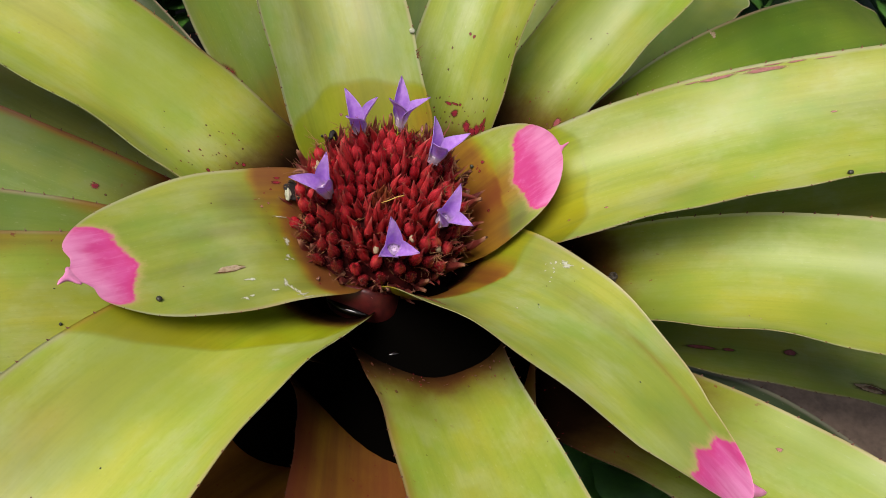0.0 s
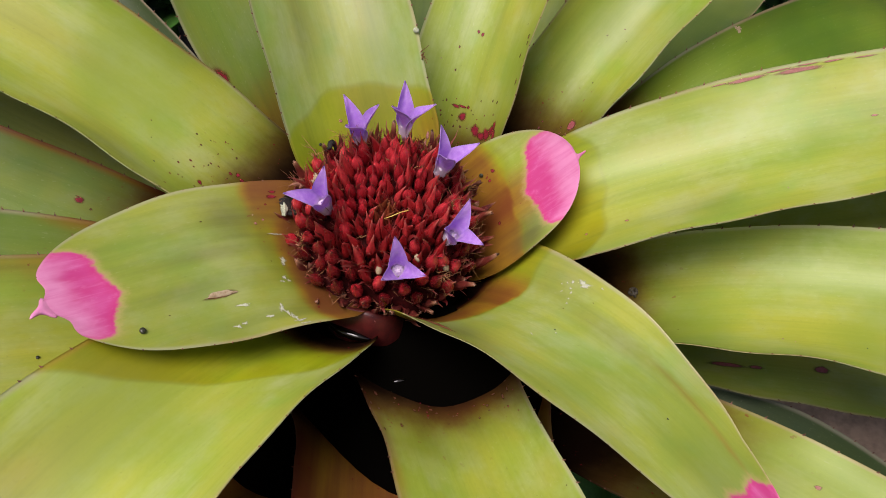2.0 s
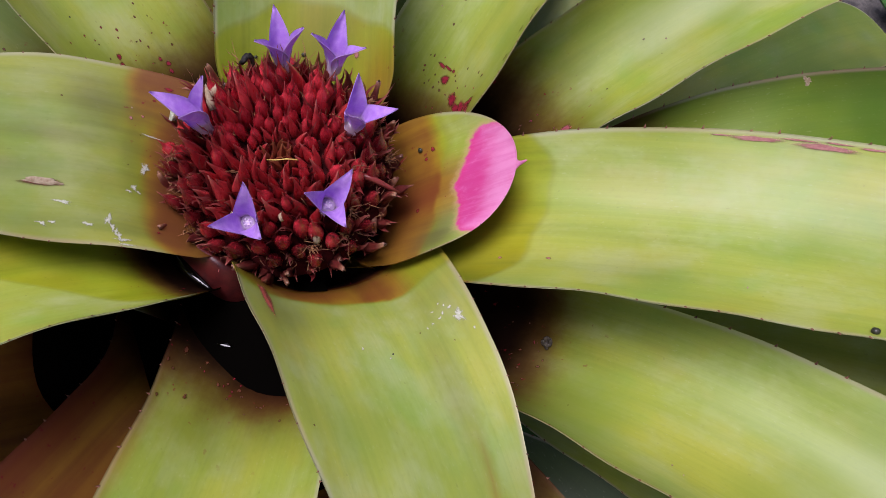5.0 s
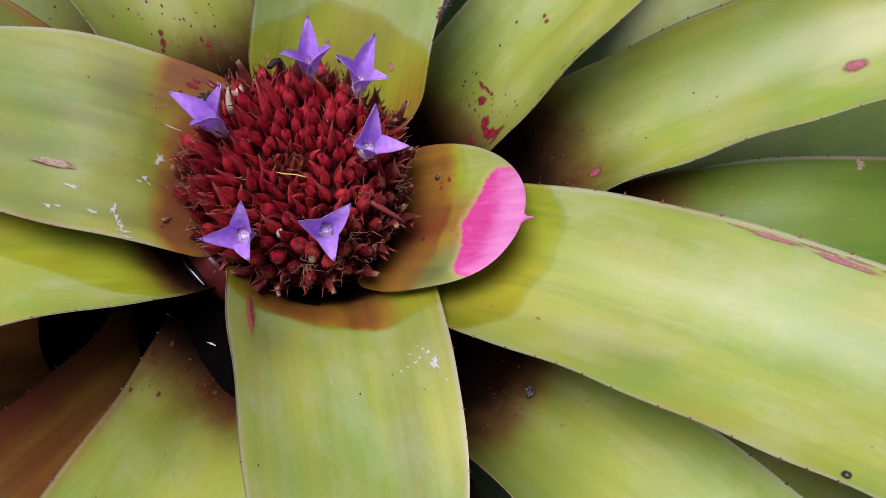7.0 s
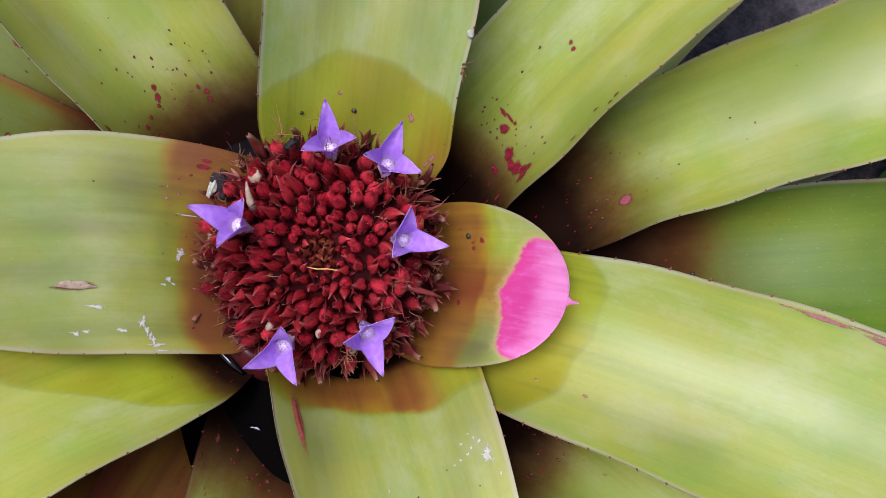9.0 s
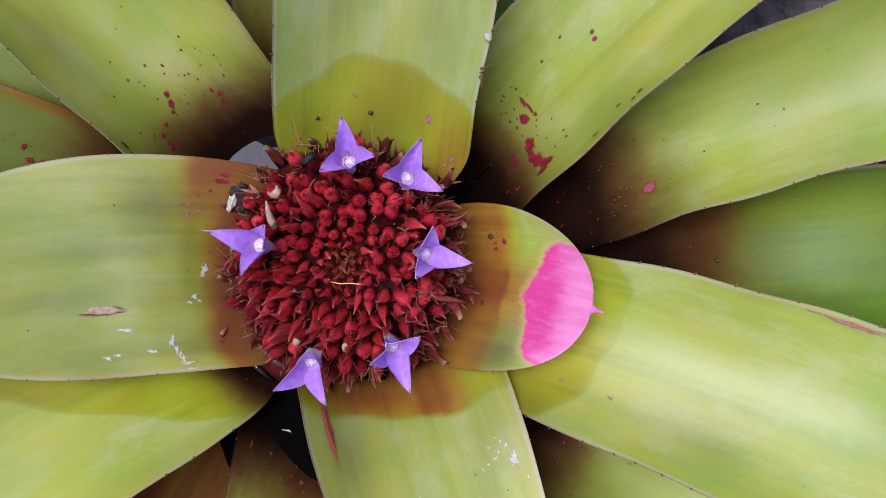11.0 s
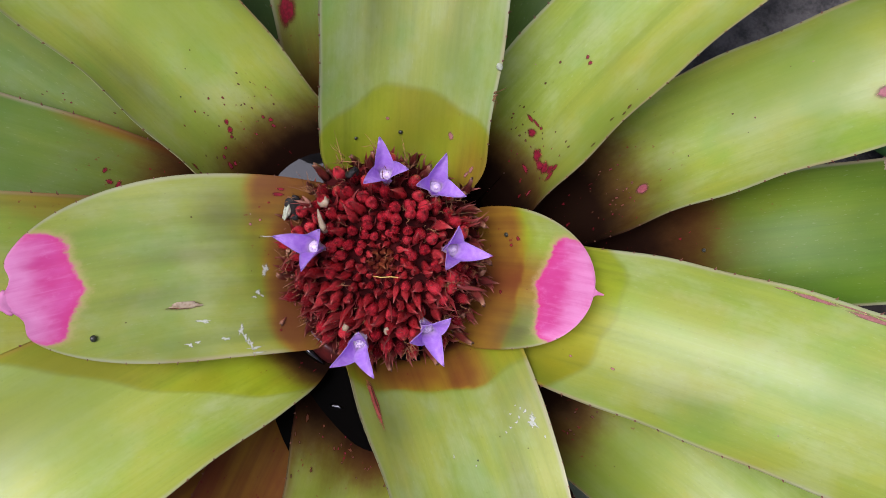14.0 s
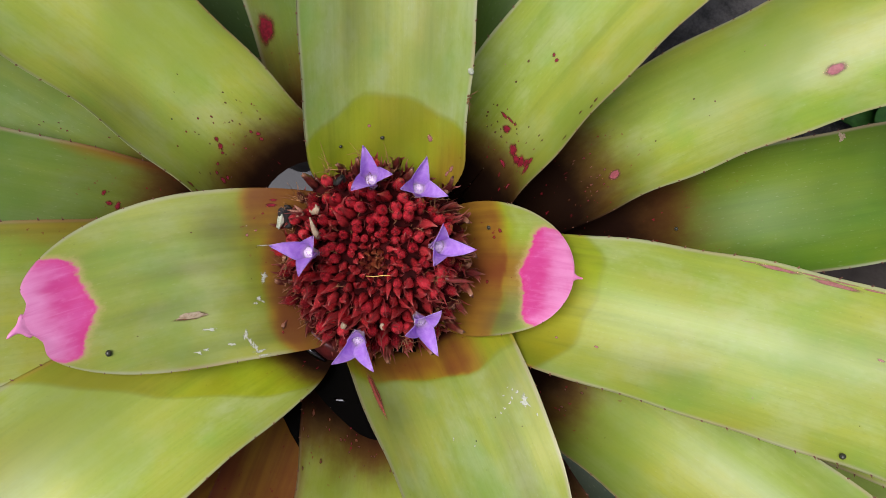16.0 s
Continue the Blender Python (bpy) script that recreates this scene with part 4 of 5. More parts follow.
tagged(part("fibre_fringe", mesh_of("fibre_fringe", fv, ff, DRY), head, "curled dry brown fibres"), kind="stuff")


# ---- the violet flowers ----
def petal_mesh(bow, seed):
    """A pointed petal that rises from the tube and opens out; x is outward, z along the flower's axis."""
    n, k = 15, 9
    v, al, ed = [], [], []
    pts, x, z = [], 0.0015, 0.0
    for i in range(n):
        ang = radians(6 + bow * smoothstep(i / (n - 1), 0.15, 0.7))
        pts.append((x, z, ang))
        x, z = x + math.sin(ang) * 0.0212 / (n - 1), z + math.cos(ang) * 0.0212 / (n - 1)
    for layer in (0, 1):
        for i, (x, z, ang) in enumerate(pts):
            s = i / (n - 1)
            w = 0.0037 * (0.62 + 0.38 * smoothstep(s, 0.05, 0.4)) * (1 - max(0.0, (s - 0.36) / 0.64) ** 1.5) ** 0.95 + 0.0001
            for j in range(k):
                u = -1 + 2 * j / (k - 1)
                cup = 0.46 * w * u * u + 0.0003 * math.sin(7 * s + 3 * u + seed) - layer * 0.00028
                v.append((x - cup * math.cos(ang), w * u + 0.0006 * math.sin(4 * s + seed) * s, z + cup * math.sin(ang)))
                al.append(s)
                ed.append(abs(u))
    m = n * k
    f = grid_faces(n, k, 0) + grid_faces(n, k, m, True)
    for i in range(n - 1):
        a, b = i * k, i * k + k - 1
        f += [(a + k, a, a + m, a + k + m), (b, b + k, b + k + m, b + m)]
    for j in range(k - 1):
        c = (n - 1) * k + j
        f.append((c + 1, c, c + m, c + 1 + m))
    return mesh_of("petal", v, f, PETAL, along=al, edge=ed)


PETALS = [petal_mesh(b, i) for i, b in enumerate((22, 28, 34))]


def corolla_mesh():
    """The pale tube with the ring of stamens in its throat."""
    v, f = tube_along([(0, 0, -0.003), (0, 0, 0.0), (0, 0, 0.003), (0, 0, 0.0050), (0, 0, 0.0057), (0, 0, 0.0050), (0, 0, 0.0034)], [0.0010, 0.0014, 0.0018, 0.0022, 0.0021, 0.0015, 0.0004], 14)
    for j in range(6):
        a = j * math.pi / 3 + 0.3
        tv, tf = tube_along([(0.0003 * math.cos(a), 0.0003 * math.sin(a), 0.0034), (0.0008 * math.cos(a), 0.0008 * math.sin(a), 0.0054), (0.0010 * math.cos(a), 0.0010 * math.sin(a), 0.0062)], [0.0002, 0.00022, 0.0003], 5)
        k = len(v)
        v += tv
        f += [tuple(k + q for q in face) for face in tf]
    return mesh_of("flower", v, f, THROAT)


COROLLA = corolla_mesh()
for n, (c, phase) in enumerate(BLOOMS):
    a, lean = math.atan2(c.y, c.x), radians(15)
    way = Vector((math.sin(lean) * math.cos(a), math.sin(lean) * math.sin(a), math.cos(lean)))
    m = HEAD @ Matrix.Translation(c - way * 0.0062) @ Vector((0, 0, 1)).rotation_difference(way).to_matrix().to_4x4()
    flower = part("flower", COROLLA, plant, "violet three-petalled flower with a white throat", m)
    for j in range(3):
        part("petal", PETALS[(n + j) % 3], flower, m=Matrix.Rotation(radians(phase + 120 * j), 4, "Z"))


# ---- pointed tips of the inner leaves ----
def leaf_tip(key, length, radius, droop, label, skew=0.0, start=(0.992, 0.0), ahead=1.0, blunt=False, below=0.0004):
    """The drawn-out point: flat and flared where it leaves the blade, round at its end."""
    lf = LF[key]
    t, side, up = Vector(lf.t[-1]).normalized(), Vector(lf.side[-1]), Vector(lf.up[-1])
    v, f, sides = [], [], 12
    rows = ((-0.5, 1.0, 0.10), (-0.2, 1.35, 0.14), (0.0, 1.1, 0.22), (0.16, 0.66, 0.3), (0.35, 0.4, 0.32), (0.6, 0.28, 0.26), (0.85, 0.2, 0.19), (1.0, 0.04, 0.04))
    if blunt:
        rows = ((-0.6, 0.5, 0.25), (-0.25, 0.85, 0.45), (0.0, 1.0, 0.55), (0.3, 0.95, 0.6), (0.6, 0.8, 0.6), (0.82, 0.62, 0.5), (0.95, 0.4, 0.32), (1.0, 0.1, 0.1))
    p = Vector(lf.at(start[0], start[1], -below))
    for q, wide, flat in rows:
        c = p + t * length * q * ahead + (side * skew - up * droop) * length * max(q, 0.0) ** 2
        for j in range(sides):
            a = 2 * math.pi * j / sides
            v.append(c + side * radius * wide * math.cos(a) + up * radius * flat * math.sin(a))
    for i in range(len(rows) - 1):
        for j in range(sides):
            k = (j + 1) % sides
            f.append((i * sides + j, i * sides + k, (i + 1) * sides + k, (i + 1) * sides + j))
    f += [tuple(range(sides))[::-1], tuple(range(len(v) - sides, len(v)))]
    n = len(v)
    me = mesh_of("leaf_tip", v, f, LIME, leafco=[(q.x, q.y, 0) for q in v], stain=[0.0] * n, red=[0.0] * n, pink=[1.0] * n, blush=[1.0] * n, rust=[0.0] * n, smoke=[0.0] * n, edge=[0.3] * n)
    part("leaf_tip", me, OB[key], label)


leaf_tip("a", 0.0055, 0.0032, 0.15, "curled pink leaf point", 0.3)
leaf_tip("b", 0.0050, 0.0018, -0.1, "sharp pink leaf point")
leaf_tip("c", 0.0110, 0.0040, 0.0, "blunt folded pink leaf point", 0.7, (0.962, 0.6), 0.7, True, 0.0022)


# ---- rain water held in the leaf axils ----
def axil_water(key, level, material, reach=0.5):
    """A still pool between a leaf's channel and the heart."""
    lf = LF[key]
    s = np.linspace(0.02, reach, 90)
    outer = []
    for u in np.linspace(-0.99, 0.99, 31):
        z = lf.at(s, u)[:, 2]
        i = int(np.argmax(z > level))
        if z[i] > level:
            p = lf.at(s[i], u)
            outer.append((p[0], p[1]))
    if len(outer) < 5:
        return None
    outer = np.array(outer)
    heart = np.array([0.0015, 0.002])
    inner = heart + (outer - heart) / np.linalg.norm(outer - heart, axis=1)[:, None] * 0.018
    v = []
    rows = 5
    for r in range(rows):
        for p, q in zip(inner, outer):
            w = p + (q - p) * r / (rows - 1) * 1.01
            v.append((w[0], w[1], level))
    me = mesh_of("water", v, grid_faces(rows, len(outer), 0), material)
    return thing("water", me, "dark still rain water in a leaf axil", "water", "pools in the leaf axils", "structure")


axil_water("k", 0.2150, SKYLESS)
axil_water("r2", 0.187, SKYLESS)
axil_water("e", 0.2035, POOL)
axil_water("r1", 0.185, SKYLESS)
axil_water("ll", 0.214, SKYLESS)
axil_water("g", 0.176, SKYLESS)


def inner_bract():
    """The bulging dark red bract that closes the heart between two inner leaves, with the water's meniscus along its foot."""
    prof = ((0.0362, 0.2275, 1.0), (0.0378, 0.2300, 1.0), (0.0388, 0.2308, 1.0), (0.0402, 0.2300, 1.0), (0.0424, 0.2265, 0.7), (0.0446, 0.2220, 0.3), (0.0450, 0.2120, 0.0), (0.0430, 0.1850, 0.0))
    v, rows, foot = [], 36, []
    for i in range(rows):
        q = 2 * i / (rows - 1) - 1
        a = radians(-111 + 27 * q)
        for r, z, top in prof:
            rr = r + 0.0004 * math.sin(11 * a) - 0.002 * q * q - 0.007 * q ** 4
            v.append((0.0015 + rr * math.cos(a), 0.002 + rr * math.sin(a), z - 0.004 * q * q * top - 0.012 * q ** 4 + 0.0005 * math.sin(7 * q) * top))
        if -0.6 < q < 0.4:
            foot.append((0.0015 + 0.0450 * math.cos(a), 0.002 + 0.0450 * math.sin(a), 0.2222))
    k = len(prof)
    me = mesh_of("inner_bract", v, grid_faces(rows, k, 0), MAROON)
    part("inner_bract", me, plant, "dark red bulging inner bract at the heart")
    w = [0.0004 + 0.0015 * math.sin(math.pi * i / (len(foot) - 1)) for i in range(len(foot))]
    fv, ff = tube_along(foot, w, 10)
    thing("water", mesh_of("water", fv, ff, WATER), "bright rim of rain water against a red bract", "water", "pools in the leaf axils", "structure")


inner_bract()
# Flat lens of water, added on the pool to give a sky glint.
ripple = pebble_mesh("water", WATER, 0.0028, 0.0009, 0.0004, 31, 3, 0.3)
thing("water", ripple, "small water lens added on a dark pool for a sky glint", "water", "pools in the leaf axils", "structure", Matrix.Translation((0.0030, -0.0556, 0.2151)) @ Matrix.Rotation(radians(12), 4, "Z"))


# ---- blotches, scars and scratches on the blades ----
def blotches(key, material, name, label, *spots):
    for n, (s, u, along, across) in enumerate(spots):
        patch_on(OB[key], LF[key], s, u, along / 1000, across / 1000, material, name, label, n, ragged=0.6 if material in (CHALK, SCAR) else 0.1 if material is ROSE_SPOT else 0.2)


blotches("a", BROWN_SPOT, "scar_rim", "dark rim of a healed scar", (0.592, 0.40, 6.2, 1.3))
patch_on(OB["a"], LF["a"], 0.592, 0.39, 0.0046, 0.0009, SCAR, "scar", "dry beige scar", 3, 0.00045)
blotches("a", CHALK, "scratch", "chalky white scratch", (0.550, 0.58, 2.3, 0.8), (0.494, 0.79, 1.8, 0.7), (0.570, 0.80, 0.9, 0.7), (0.592, 0.82, 1.6, 0.6), (0.450, 0.71, 1.2, 1.9), (0.440, 0.79, 1.0, 1.2), (0.432, 0.84, 0.7, 1.3),
         (0.424, 0.88, 0.9, 1.5), (0.415, 0.92, 2.6, 0.6), (0.406, 0.97, 2.4, 0.5), (0.398, 0.31, 1.5, 0.8), (0.408, 0.36, 0.9, 0.5), (0.386, 0.35, 0.8, 0.6), (0.376, 0.06, 1.4, 2.5), (0.366, -0.32, 3.6, 0.35))
blotches("a", PINK_SPOT, "blotch", "small pinkish spot", (0.417, -0.45, 0.6, 0.6), (0.392, -0.50, 0.5, 0.5))
blotches("a", RED_SPOT, "blotch", "small crimson smear", (0.33, 0.75, 0.5, 0.5), (0.35, -0.80, 2.4, 0.7), (0.345, -0.86, 1.6, 0.5), (0.372, -0.7, 0.6, 0.4))
blotches("b", RED_SPOT, "blotch", "small crimson spot", (0.556, 0.56, 1.0, 0.9), (0.516, 0.46, 0.8, 0.7), (0.456, -0.18, 0.9, 0.8))
blotches("c", SPLIT_SPOT, "scar_rim", "pink rim of a split", (0.252, -0.75, 9.0, 1.7))
patch_on(OB["c"], LF["c"], 0.250, -0.75, 0.0060, 0.0004, BROWN_SPOT, "split", "dark red split in the blade", 4, 0.00045)
blotches("c", CHALK, "scratch", "chalky white fleck", (0.372, 0.82, 2.2, 2.0), (0.345, 0.78, 0.8, 0.7), (0.352, 0.70, 0.7, 0.5), (0.360, 0.66, 0.5, 0.7), (0.335, 0.74, 0.5, 0.5),
         (0.338, 0.62, 0.5, 0.4), (0.366, 0.58, 0.6, 0.4), (0.325, 0.70, 0.4, 0.4), (0.41, 0.9, 0.6, 0.5), (0.372, 0.52, 0.5, 0.4), (0.39, -0.1, 0.7, 0.4), (0.42, 0.1, 0.5, 0.4))
blotches("d", PINK_SPOT, "blotch", "faint reddish spot", (0.130, -0.51, 1.6, 1.2), (0.102, -0.84, 1.8, 0.8), (0.094, -0.81, 1.5, 0.7), (0.14, 0.2, 0.8, 0.7))
blotches("e", RED_SPOT, "blotch", "crimson spot near the leaf base", (0.254, 0.17, 1.2, 1.0), (0.245, 0.20, 1.5, 1.2), (0.238, 0.24, 0.9, 0.7), (0.236, 0.37, 0.8, 0.8), (0.232, 0.46, 1.0, 0.9), (0.220, 0.48, 1.8, 1.1), (0.216, 0.42, 1.2, 0.9),
         (0.264, 0.88, 2.0, 0.8), (0.255, 0.90, 1.3, 0.6), (0.230, -0.14, 0.9, 0.7), (0.222, -0.18, 1.2, 0.9), (0.214, -0.16, 1.1, 0.8))
blotches("f", RED_SPOT, "blotch", "crimson blotch near the leaf base", (0.274, -0.02, 2.3, 2.1), (0.262, -0.30, 2.9, 2.5), (0.258, -0.44, 2.3, 2.4), (0.263, -0.53, 2.8, 2.4), (0.270, -0.62, 2.3, 1.8), (0.266, -0.70, 3.0, 1.3), (0.278, -0.66, 1.8, 1.2),
         (0.285, 0.13, 0.9, 2.3), (0.287, 0.02, 0.6, 2.4), (0.288, -0.08, 0.8, 0.8), (0.236, -0.30, 1.1, 2.4), (0.386, 0.14, 0.9, 0.8), (0.384, 0.06, 1.0, 0.9), (0.225, -0.62, 2.2, 0.7))
blotches("f", BROWN_SPOT, "speck", "small brown speck", (0.394, -0.85, 1.3, 0.7), (0.386, -0.88, 1.0, 0.6), (0.370, -0.78, 1.0, 0.5), (0.338, -0.88, 1.3, 0.5), (0.36, 0.35, 0.7, 0.5), (0.33, 0.3, 0.6, 0.5))
blotches("g", ROSE_SPOT, "blotch", "rounded pinkish-red blotch", (0.298, -0.38, 3.0, 2.4), (0.567, -0.25, 4.4, 2.4))
blotches("g", BROWN_SPOT, "speck", "small dark speck", (0.36, -0.2, 0.4, 0.4), (0.42, 0.1, 0.5, 0.4), (0.44, -0.05, 0.4, 0.4), (0.27, -0.5, 1.0, 0.6), (0.265, -0.35, 1.2, 0.6), (0.28, -0.28, 0.8, 0.5))
blotches("h", PINK_SPOT, "streak", "rosy streak along the margin", (0.385, 0.945, 3.0, 0.3), (0.415, 0.93, 7.0, 0.9), (0.45, 0.955, 5.0, 0.35), (0.472, 0.915, 8.0, 1.1), (0.482, 0.96, 4.0, 0.3), (0.51, 0.95, 4.0, 0.4), (0.545, 0.94, 4.0, 0.3))
blotches("h", PINK_SPOT, "blotch", "faint pink spot", (0.242, -0.45, 0.9, 0.55), (0.192, -0.45, 0.7, 0.45), (0.542, 0.25, 1.4, 0.5))
blotches("i", SCAR, "blotch", "small pale ringed spot", (0.46, 0.90, 1.4, 1.1))
blotches("s1", ROSE_SPOT, "blotch", "reddish-brown elongated blotch", (0.318, -0.33, 9.0, 1.3), (0.354, -0.32, 3.5, 1.1), (0.436, -0.22, 4.0, 2.0))
blotches("s1", BROWN_SPOT, "blotch", "dark red-brown dried blotch", (0.540, -0.64, 10.0, 3.4))
patch_on(OB["s1"], LF["s1"], 0.537, -0.64, 0.0062, 0.0017, SCAR, "scar", "tan ring in a brown blotch", 8, 0.0004)
patch_on(OB["s1"], LF["s1"], 0.540, -0.65, 0.0048, 0.0010, BROWN_SPOT, "blotch", "reddish-brown elongated blotch", 9, 0.0007)
blotches("s2", PINK_SPOT, "blotch", "small ringed reddish spot", (0.567, 0.50, 1.2, 0.9))
blotches("p", RED_SPOT, "blotch", "blood-red blotch", (0.430, 0.84, 6.6, 3.9))
blotches("n", RED_SPOT, "blotch", "dark red spot", (0.37, -0.35, 1.9, 1.4))
blotches("k", BROWN_SPOT, "speck", "dark red speck", (0.328, -0.81, 2.2, 0.8), (0.354, -0.39, 1.0, 0.7), (0.328, -0.57, 0.9, 0.6), (0.345, -0.30, 0.8, 0.6), (0.348, -0.17, 1.0, 0.8), (0.396, -0.66, 0.9, 0.6), (0.358, -0.95, 1.2, 0.4), (0.414, -0.93, 1.0, 0.4),
         (0.370, 0.50, 0.9, 0.7), (0.365, 0.72, 2.2, 0.5), (0.355, 0.80, 1.8, 0.5), (0.36, 0.35, 0.7, 0.5), (0.37, 0.1, 0.6, 0.5), (0.35, 0.62, 0.6, 1.0))
blotches("m1", RED_SPOT, "blotch", "dark red smear", (0.366, -0.39, 1.6, 1.0), (0.356, -0.38, 1.2, 2.0), (0.375, -0.5, 0.9, 1.4))
blotches("j", BROWN_SPOT, "speck", "dark red-brown speck", (0.302, 0.01, 0.9, 0.6), (0.280, -0.07, 0.7, 0.6), (0.292, -0.30, 1.1, 0.6), (0.27, 0.15, 0.7, 0.5))

# scattered specks, each leaf its own few, more where the red of a base fades out
rng = random.Random(11)
for key, s0, s1, u0, u1, many in (("e", 0.20, 0.29, -0.4, 0.7, 34), ("f", 0.23, 0.31, -0.6, 0.4, 30), ("g", 0.23, 0.29, -0.6, 0.1, 24), ("k", 0.33, 0.40, -0.9, 0.9, 22), ("j", 0.24, 0.31, -0.4, 0.5, 14), ("n", 0.34, 0.42, -0.5, 0.4, 8), ("m1", 0.30, 0.38, -0.6, 0.4, 10)):
    for n in range(many):
        patch_on(OB[key], LF[key], rng.uniform(s0, s1), rng.uniform(u0, u1), rng.uniform(0.25, 0.75) / 1000, rng.uniform(0.22, 0.5) / 1000, rng.choice((RED_SPOT, BROWN_SPOT, BROWN_SPOT)), "speck", seed=n)
for key in ("d", "e", "f", "g", "h", "j", "k", "ll", "m", "m1", "a", "c"):
    for n in range(5):
        patch_on(OB[key], LF[key], rng.uniform(0.3, 0.7) if key not in "ac" else rng.uniform(0.3, 0.75), rng.uniform(-0.9, 0.9), rng.uniform(0.18, 0.36) / 1000, rng.uniform(0.15, 0.28) / 1000,
                 rng.choice((BROWN_SPOT, BROWN_SPOT, BEAD, SCAR)), "speck", seed=n)


# ---- small loose things on the plant ----
def rest(key, s, u, h):
    """A pose on the blade, z along its normal."""
    lf = LF[key]
    p, q = Vector(lf.at(s, u, 0)), Vector(lf.at(s, u, 0.002))
    return Matrix.Translation(Vector(lf.at(s, u, h))) @ (q - p).to_track_quat("Z", "Y").to_matrix().to_4x4()


def snail_shell(m):
    """A flat coiled shell."""
    pts, rad = [], []
    for i in range(46):
        a = i * 0.36
        r = 0.0021 * math.exp(-0.105 * a)
        pts.append((r * math.cos(a), r * math.sin(a), 0.0007 * (i / 46)))
        rad.append(0.42 * r + 0.00006)
    v, f = tube_along(pts, rad, 8)
    return thing("snail_shell", mesh_of("snail_shell", v, f, SHELL), "tiny coiled glossy brown snail shell on a green leaf", "shell", m=m)


snail_shell(rest("j", 0.298, 0.30, 0.0009))
for n, (key, s, u, r) in enumerate((("a", 0.825, 0.70, 0.0012), ("b", 0.492, 0.60, 0.0010), ("h", 0.525, -0.90, 0.0013), ("i", 0.298, 0.0, 0.0009), ("m", 0.42, 0.3, 0.0007), ("d", 0.125, 0.05, 0.0009), ("d", 0.12, 0.55, 0.0007))):
    thing("seed", pebble_mesh("seed", BEAD, r, r * 0.9, r * 0.7, n), "small dark round seed lying on a leaf", "seed", "seeds on the leaves", m=rest(key, s, u, r * 0.5))
thing("dew_drop", pebble_mesh("dew_drop", LICHEN, 0.0014, 0.0012, 0.0010, 9), "small whitish bead on the leaf margin", "droplet", m=rest("d", 0.217, -0.985, 0.0006))


def bark_chip():
    """A curled flake, black inside and crusted with pale lichen."""
    base = tagged(new("bark_chip"), "curled black bark flake crusted with pale lichen", "bark")
    lf = LF["a"]
    o = Vector(lf.at(0.318, -0.66, 0.0012))
    across, nrm = (Vector(lf.at(0.318, -0.40, 0.0)) - Vector(lf.at(0.318, -0.85, 0.0))).normalized(), (Vector(lf.at(0.318, -0.66, 0.003)) - o).normalized()
    out = nrm.cross(across)
    base.matrix_basis = Matrix.Translation(o) @ Matrix((across, out, nrm)).transposed().to_4x4() @ Matrix.Rotation(radians(12), 4, "Z")
    part("flake", pebble_mesh("flake", CHAR, 0.0040, 0.0029, 0.0011, 41, 3, 0.35), base, m=Matrix.Translation((-0.0004, 0.0010, 0.0006)))
    arc = [radians(d) for d in range(-70, 200, 18)]
    v, f = tube_along([(0.0040 * math.cos(a) - 0.0004, 0.0030 * math.sin(a) + 0.0010, 0.0012 + 0.0006 * math.sin(3 * a)) for a in arc], [0.0003 + 0.0009 * math.sin(math.pi * (i + 0.5) / len(arc)) * (1 + 0.25 * math.sin(5 * a)) for i, a in enumerate(arc)], 8)
    part("curled_rim", mesh_of("curled_rim", v, f, CHAR), base)
    part("lichen", pebble_mesh("lichen", LICHEN, 0.0026, 0.0012, 0.0012, 42, 3, 0.7), base, "crusty pale grey-green lichen", Matrix.Translation((0.0012, -0.0018, 0.0010)) @ Matrix.Rotation(radians(-20), 4, "Z"))

bark_chip()
_v, _f = tube_along([(HEAD @ Vector(p)) for p in ((-0.0010, -0.0058, 0.0062), (0.0018, -0.0050, 0.0068), (0.0048, -0.0034, 0.0070), (0.0082, -0.0022, 0.0068))], [0.00014, 0.0002, 0.0002, 0.00026], 7)
thing("straw", mesh_of("straw", _v, _f, STRAW), "short yellow plant thread lying on the flower head", "straw")
_v, _f = tube_along([(HEAD @ Vector(p)) for p in ((0.026, 0.003, 0.001), (0.031, 0.0035, 0.0005), (0.036, 0.0045, -0.0035), (0.040, 0.005, -0.006))], [0.0012, 0.0011, 0.0008, 0.0003], 7)
thing("fallen_bract", mesh_of("fallen_bract", _v, _f, BRACT, along=[0.7] * len(_v), dry=[0.4] * len(_v)), "withered reddish bract hanging over the rim", "bract")


_v, _f = tube_along([(-0.0225, 0.0020, 0.2550), (-0.0240, 0.0035, 0.2570), (-0.0258, 0.0055, 0.2582), (-0.0275, 0.0078, 0.2586)], [0.0012, 0.0012, 0.0008, 0.0002], 6)
part("dry_bract", mesh_of("dry_bract", _v, _f, SCAR), plant, "pale papery pointed bract")
_v, _f = [], []
for n in range(7):
    a = Vector(LF["d"].at(0.185 + 0.004 * (n % 3), -0.985, 0.0006))
    tv, tf = tube_along([a, a + Vector((rng.uniform(0.0, 0.002), rng.uniform(-0.0015, 0.0015), 0.0008)), a + Vector((rng.uniform(0.0, 0.0034), rng.uniform(-0.0034, 0.0034), rng.uniform(0.0, 0.001)))], [0.00022, 0.00016, 0.0001], 5)
    _f += [tuple(len(_v) + q for q in face) for face in tf]
    _v += tv
thing("plant_wisp", mesh_of("plant_wisp", _v, _f, DRY), "tiny tuft of dry tan fibres caught on a leaf margin", "plant debris")


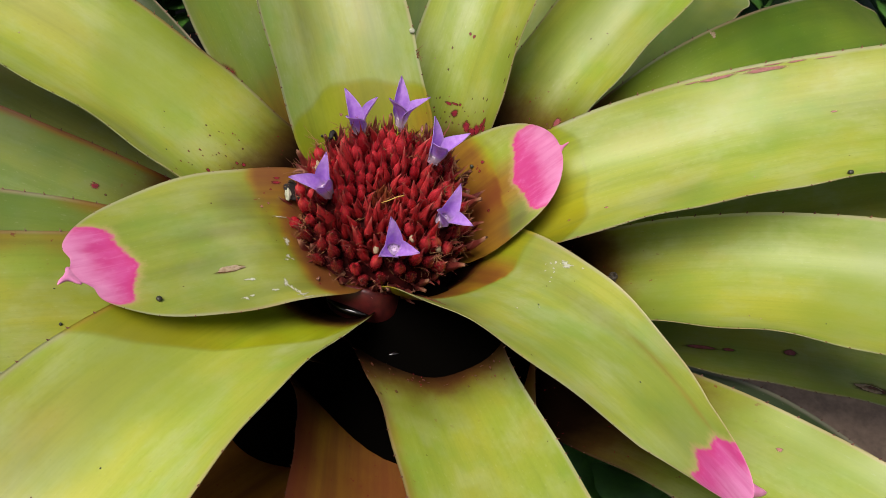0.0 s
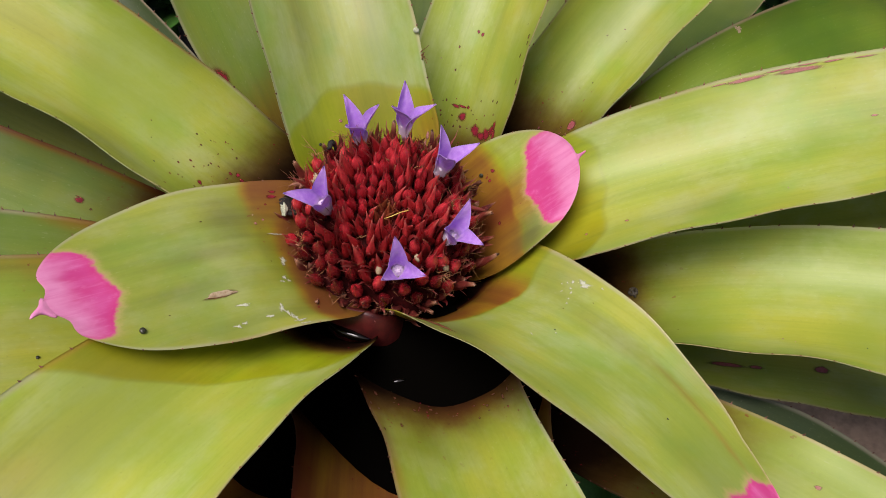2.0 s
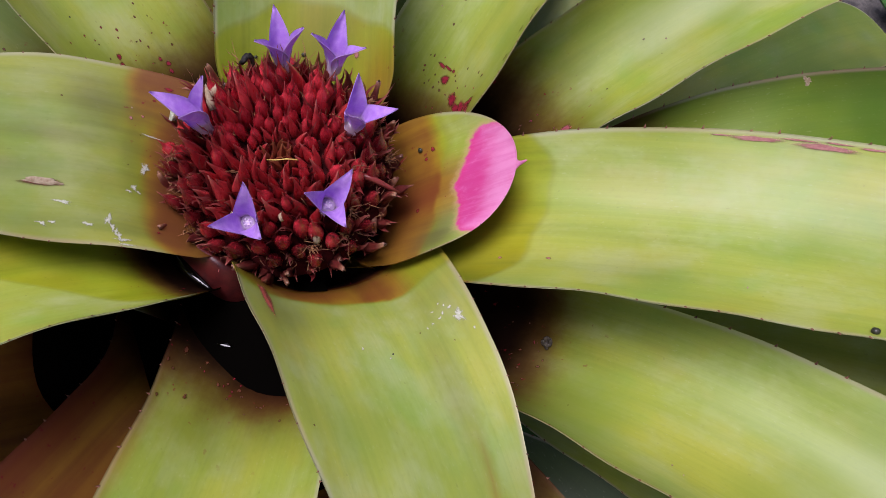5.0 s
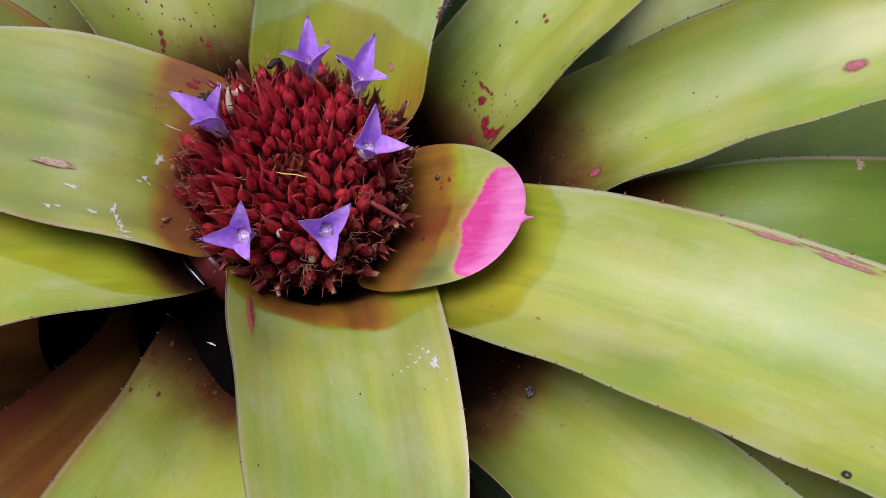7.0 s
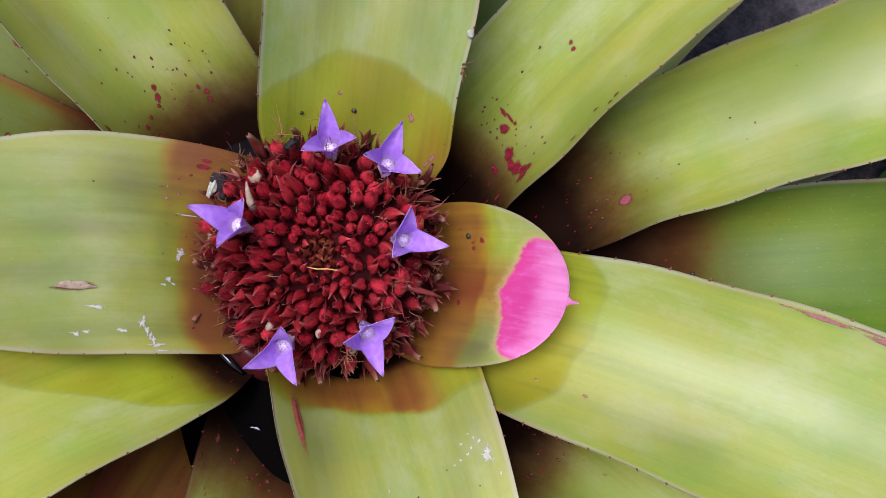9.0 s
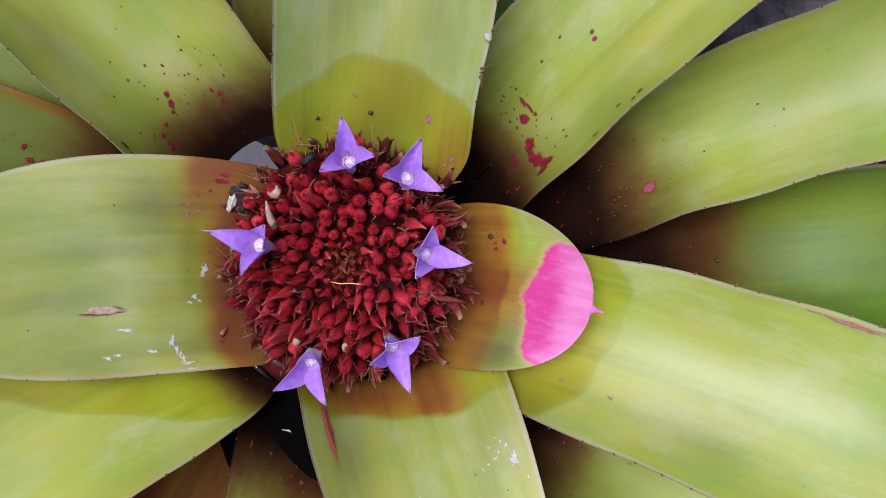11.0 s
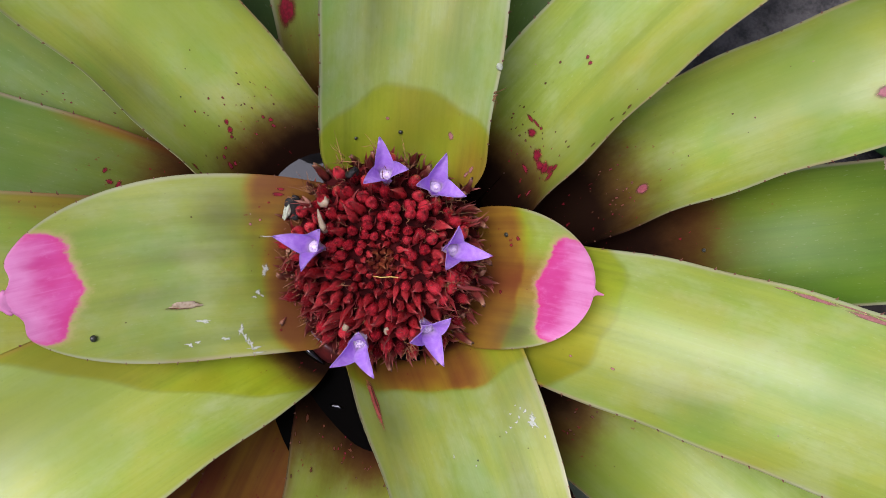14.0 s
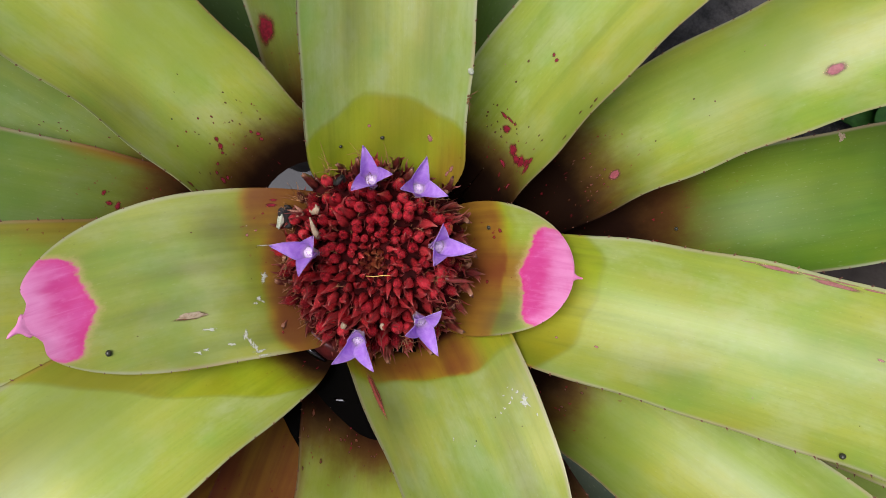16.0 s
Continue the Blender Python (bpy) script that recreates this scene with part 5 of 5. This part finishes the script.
# papery bracts that spread on the rim
_v, _f = [], []
for turn, far in ((158, 0.0048), (188, 0.0064), (231, 0.0036)):
    a, o = radians(turn), HEAD @ Vector((-0.0310, 0.0080, 0.0030))
    tv, tf = tube_along([o + Vector((math.cos(a) * far * q, math.sin(a) * far * q, 0.0022 * math.sin(2.6 * q))) for q in (0, 0.25, 0.5, 0.75, 1.0)], [0.0006, 0.0009, 0.0007, 0.0004, 0.0001], 6)
    _f += [tuple(len(_v) + q for q in face) for face in tf]
    _v += tv
part("dry_bract", mesh_of("dry_bract", _v, _f, DRY_PINK), plant, "withered tan bracts spread on the rim")


def seed_husk():
    """A curled black husk stuck between the buds."""
    pts, rad = [], []
    for i in range(12):
        a = radians(-40 + 22 * i)
        pts.append((0.0019 * math.cos(a), 0.0010 * math.sin(2 * a), 0.0028 * math.sin(a)))
        rad.append(0.0003 + 0.0008 * math.sin(math.pi * (i + 0.5) / 12))
    v, f = tube_along(pts, rad, 7)
    thing("seed_husk", mesh_of("seed_husk", v, f, CHAR), "curled black seed husk caught between the buds", "husk", m=HEAD @ Matrix.Translation((-0.0226, 0.0245, 0.0040)) @ Matrix.Rotation(0.6, 4, "Z"))


seed_husk()

# faded blossoms between the buds
for n, (fa, fr, up, size) in enumerate(((-62, 0.0245, 0.0085, 0.0015), (-44, 0.0310, 0.0055, 0.0020), (-95, 0.0265, 0.0085, 0.0017), (158, 0.0300, 0.0085, 0.0026))):
    a = radians(fa)
    m = HEAD @ Matrix.Translation((fr * math.cos(a), fr * math.sin(a), head_height(fr) + up)) @ Euler((0.3 * n, 0.5, a)).to_matrix().to_4x4()
    part("faded_blossom", pebble_mesh("faded_blossom", SCAR, size, size * 0.7, size * 0.8, n + 20, 2, 0.4), plant, "withered whitish blossom", m)


# ---- things on the ground ----
def stone(name, material, x, y, sx, sy, sz, turn, label, seed):
    bm = bmesh.new()
    bmesh.ops.create_cube(bm, size=1.0)
    bmesh.ops.subdivide_edges(bm, edges=bm.edges[:], cuts=7, use_grid_fill=True)
    for v in bm.verts:
        n = noise.fractal(v.co * 2.3 + Vector((seed, 0, 0)), 1.0, 2.0, 4)
        k = max(abs(v.co.x), abs(v.co.y))
        v.co = Vector((v.co.x * sx * (1 + 0.12 * n), v.co.y * sy * (1 + 0.12 * n), (v.co.z * (1 - 0.5 * k ** 3) + 0.06 * n) * sz))
    me = bpy.data.meshes.new(name)
    bm.to_mesh(me)
    bm.free()
    me.materials.append(material)
    me.polygons.foreach_set("use_smooth", [True] * len(me.polygons))
    return thing(name, me, label, "stone", m=Matrix.Translation((x, y, sz * 0.35)) @ Matrix.Rotation(radians(turn), 4, "Z"))


stone("paving_stone", SLAB, 0.36, -0.06, 0.36, 0.34, 0.05, 12, "worn pinkish-brown paving stone on the soil", 1.0)
stone("paving_stone", GREY_SLAB, 0.15, 0.32, 0.34, 0.26, 0.05, -20, "dark grey weathered stone on the soil", 4.0)


def ovate_leaf(length, width, arch, seed):
    n, k = 13, 7
    v = []
    for layer in (0, 1):
        for i in range(n):
            s = i / (n - 1)
            w = width * math.sin(math.pi * min(1, s ** 0.8)) ** 0.8 * (1 + 0.06 * math.sin(20 * s)) + 0.0003
            for j in range(k):
                u = -1 + 2 * j / (k - 1)
                v.append((s * length, u * w, arch * length * math.sin(2.2 * s) * 0.5 + 0.25 * abs(u) * w + 0.001 * math.sin(9 * s + 3 * u + seed) - layer * 0.0007))
    return mesh_of("weed_leaf", v, grid_faces(n, k, 0, True) + grid_faces(n, k, n * k), WEED)


WEED_LEAVES = [ovate_leaf(0.075, 0.022, 0.3, 1), ovate_leaf(0.06, 0.02, 0.5, 2), ovate_leaf(0.09, 0.026, 0.2, 3)]


def weed(x, y, count, height, seed, bud=False):
    base = tagged(new("weed"), "low glossy dark-green weed with a red bud" if bud else "low broad-leaved green weed", "plant", "weeds round the bromeliad")
    base.matrix_basis = Matrix.Translation((x, y, 0.0))
    r = random.Random(seed)
    v, f = tube_along([(0, 0, -0.01), (0.003, 0.002, height * 0.4), (0, 0.004, height * 0.8), (0.002, 0.002, height)], [0.003, 0.0026, 0.002, 0.0012], 7)
    part("stem", mesh_of("stem", v, f, WEED), base)
    for i in range(count):
        a = i * 137.5 + r.uniform(-20, 20)
        z = height * (0.25 + 0.75 * i / count)
        part("weed_leaf", WEED_LEAVES[i % 3], base, m=Matrix.Translation((0.001, 0.003, z)) @ Euler((0, radians(r.uniform(-35, 5)), radians(a))).to_matrix().to_4x4())
    if bud:
        part("red_bud", pebble_mesh("red_bud", PETAL_RED, 0.0065, 0.006, 0.008, 3), base, "waxy red bud", Matrix.Translation((0.0, 0.004, height + 0.008)))


weed(-0.215, 0.36, 14, 0.08, 1)
weed(-0.26, 0.42, 12, 0.07, 2)
weed(0.31, 0.37, 14, 0.07, 3)
weed(0.2835, 0.3095, 12, 0.092, 4, True)
weed(0.27, 0.225, 10, 0.06, 5)
weed(0.40, 0.33, 12, 0.09, 6)
weed(-0.22, -0.14, 10, 0.06, 7)
weed(-0.19, 0.16, 10, 0.05, 8)
weed(0.13, -0.05, 9, 0.045, 9)
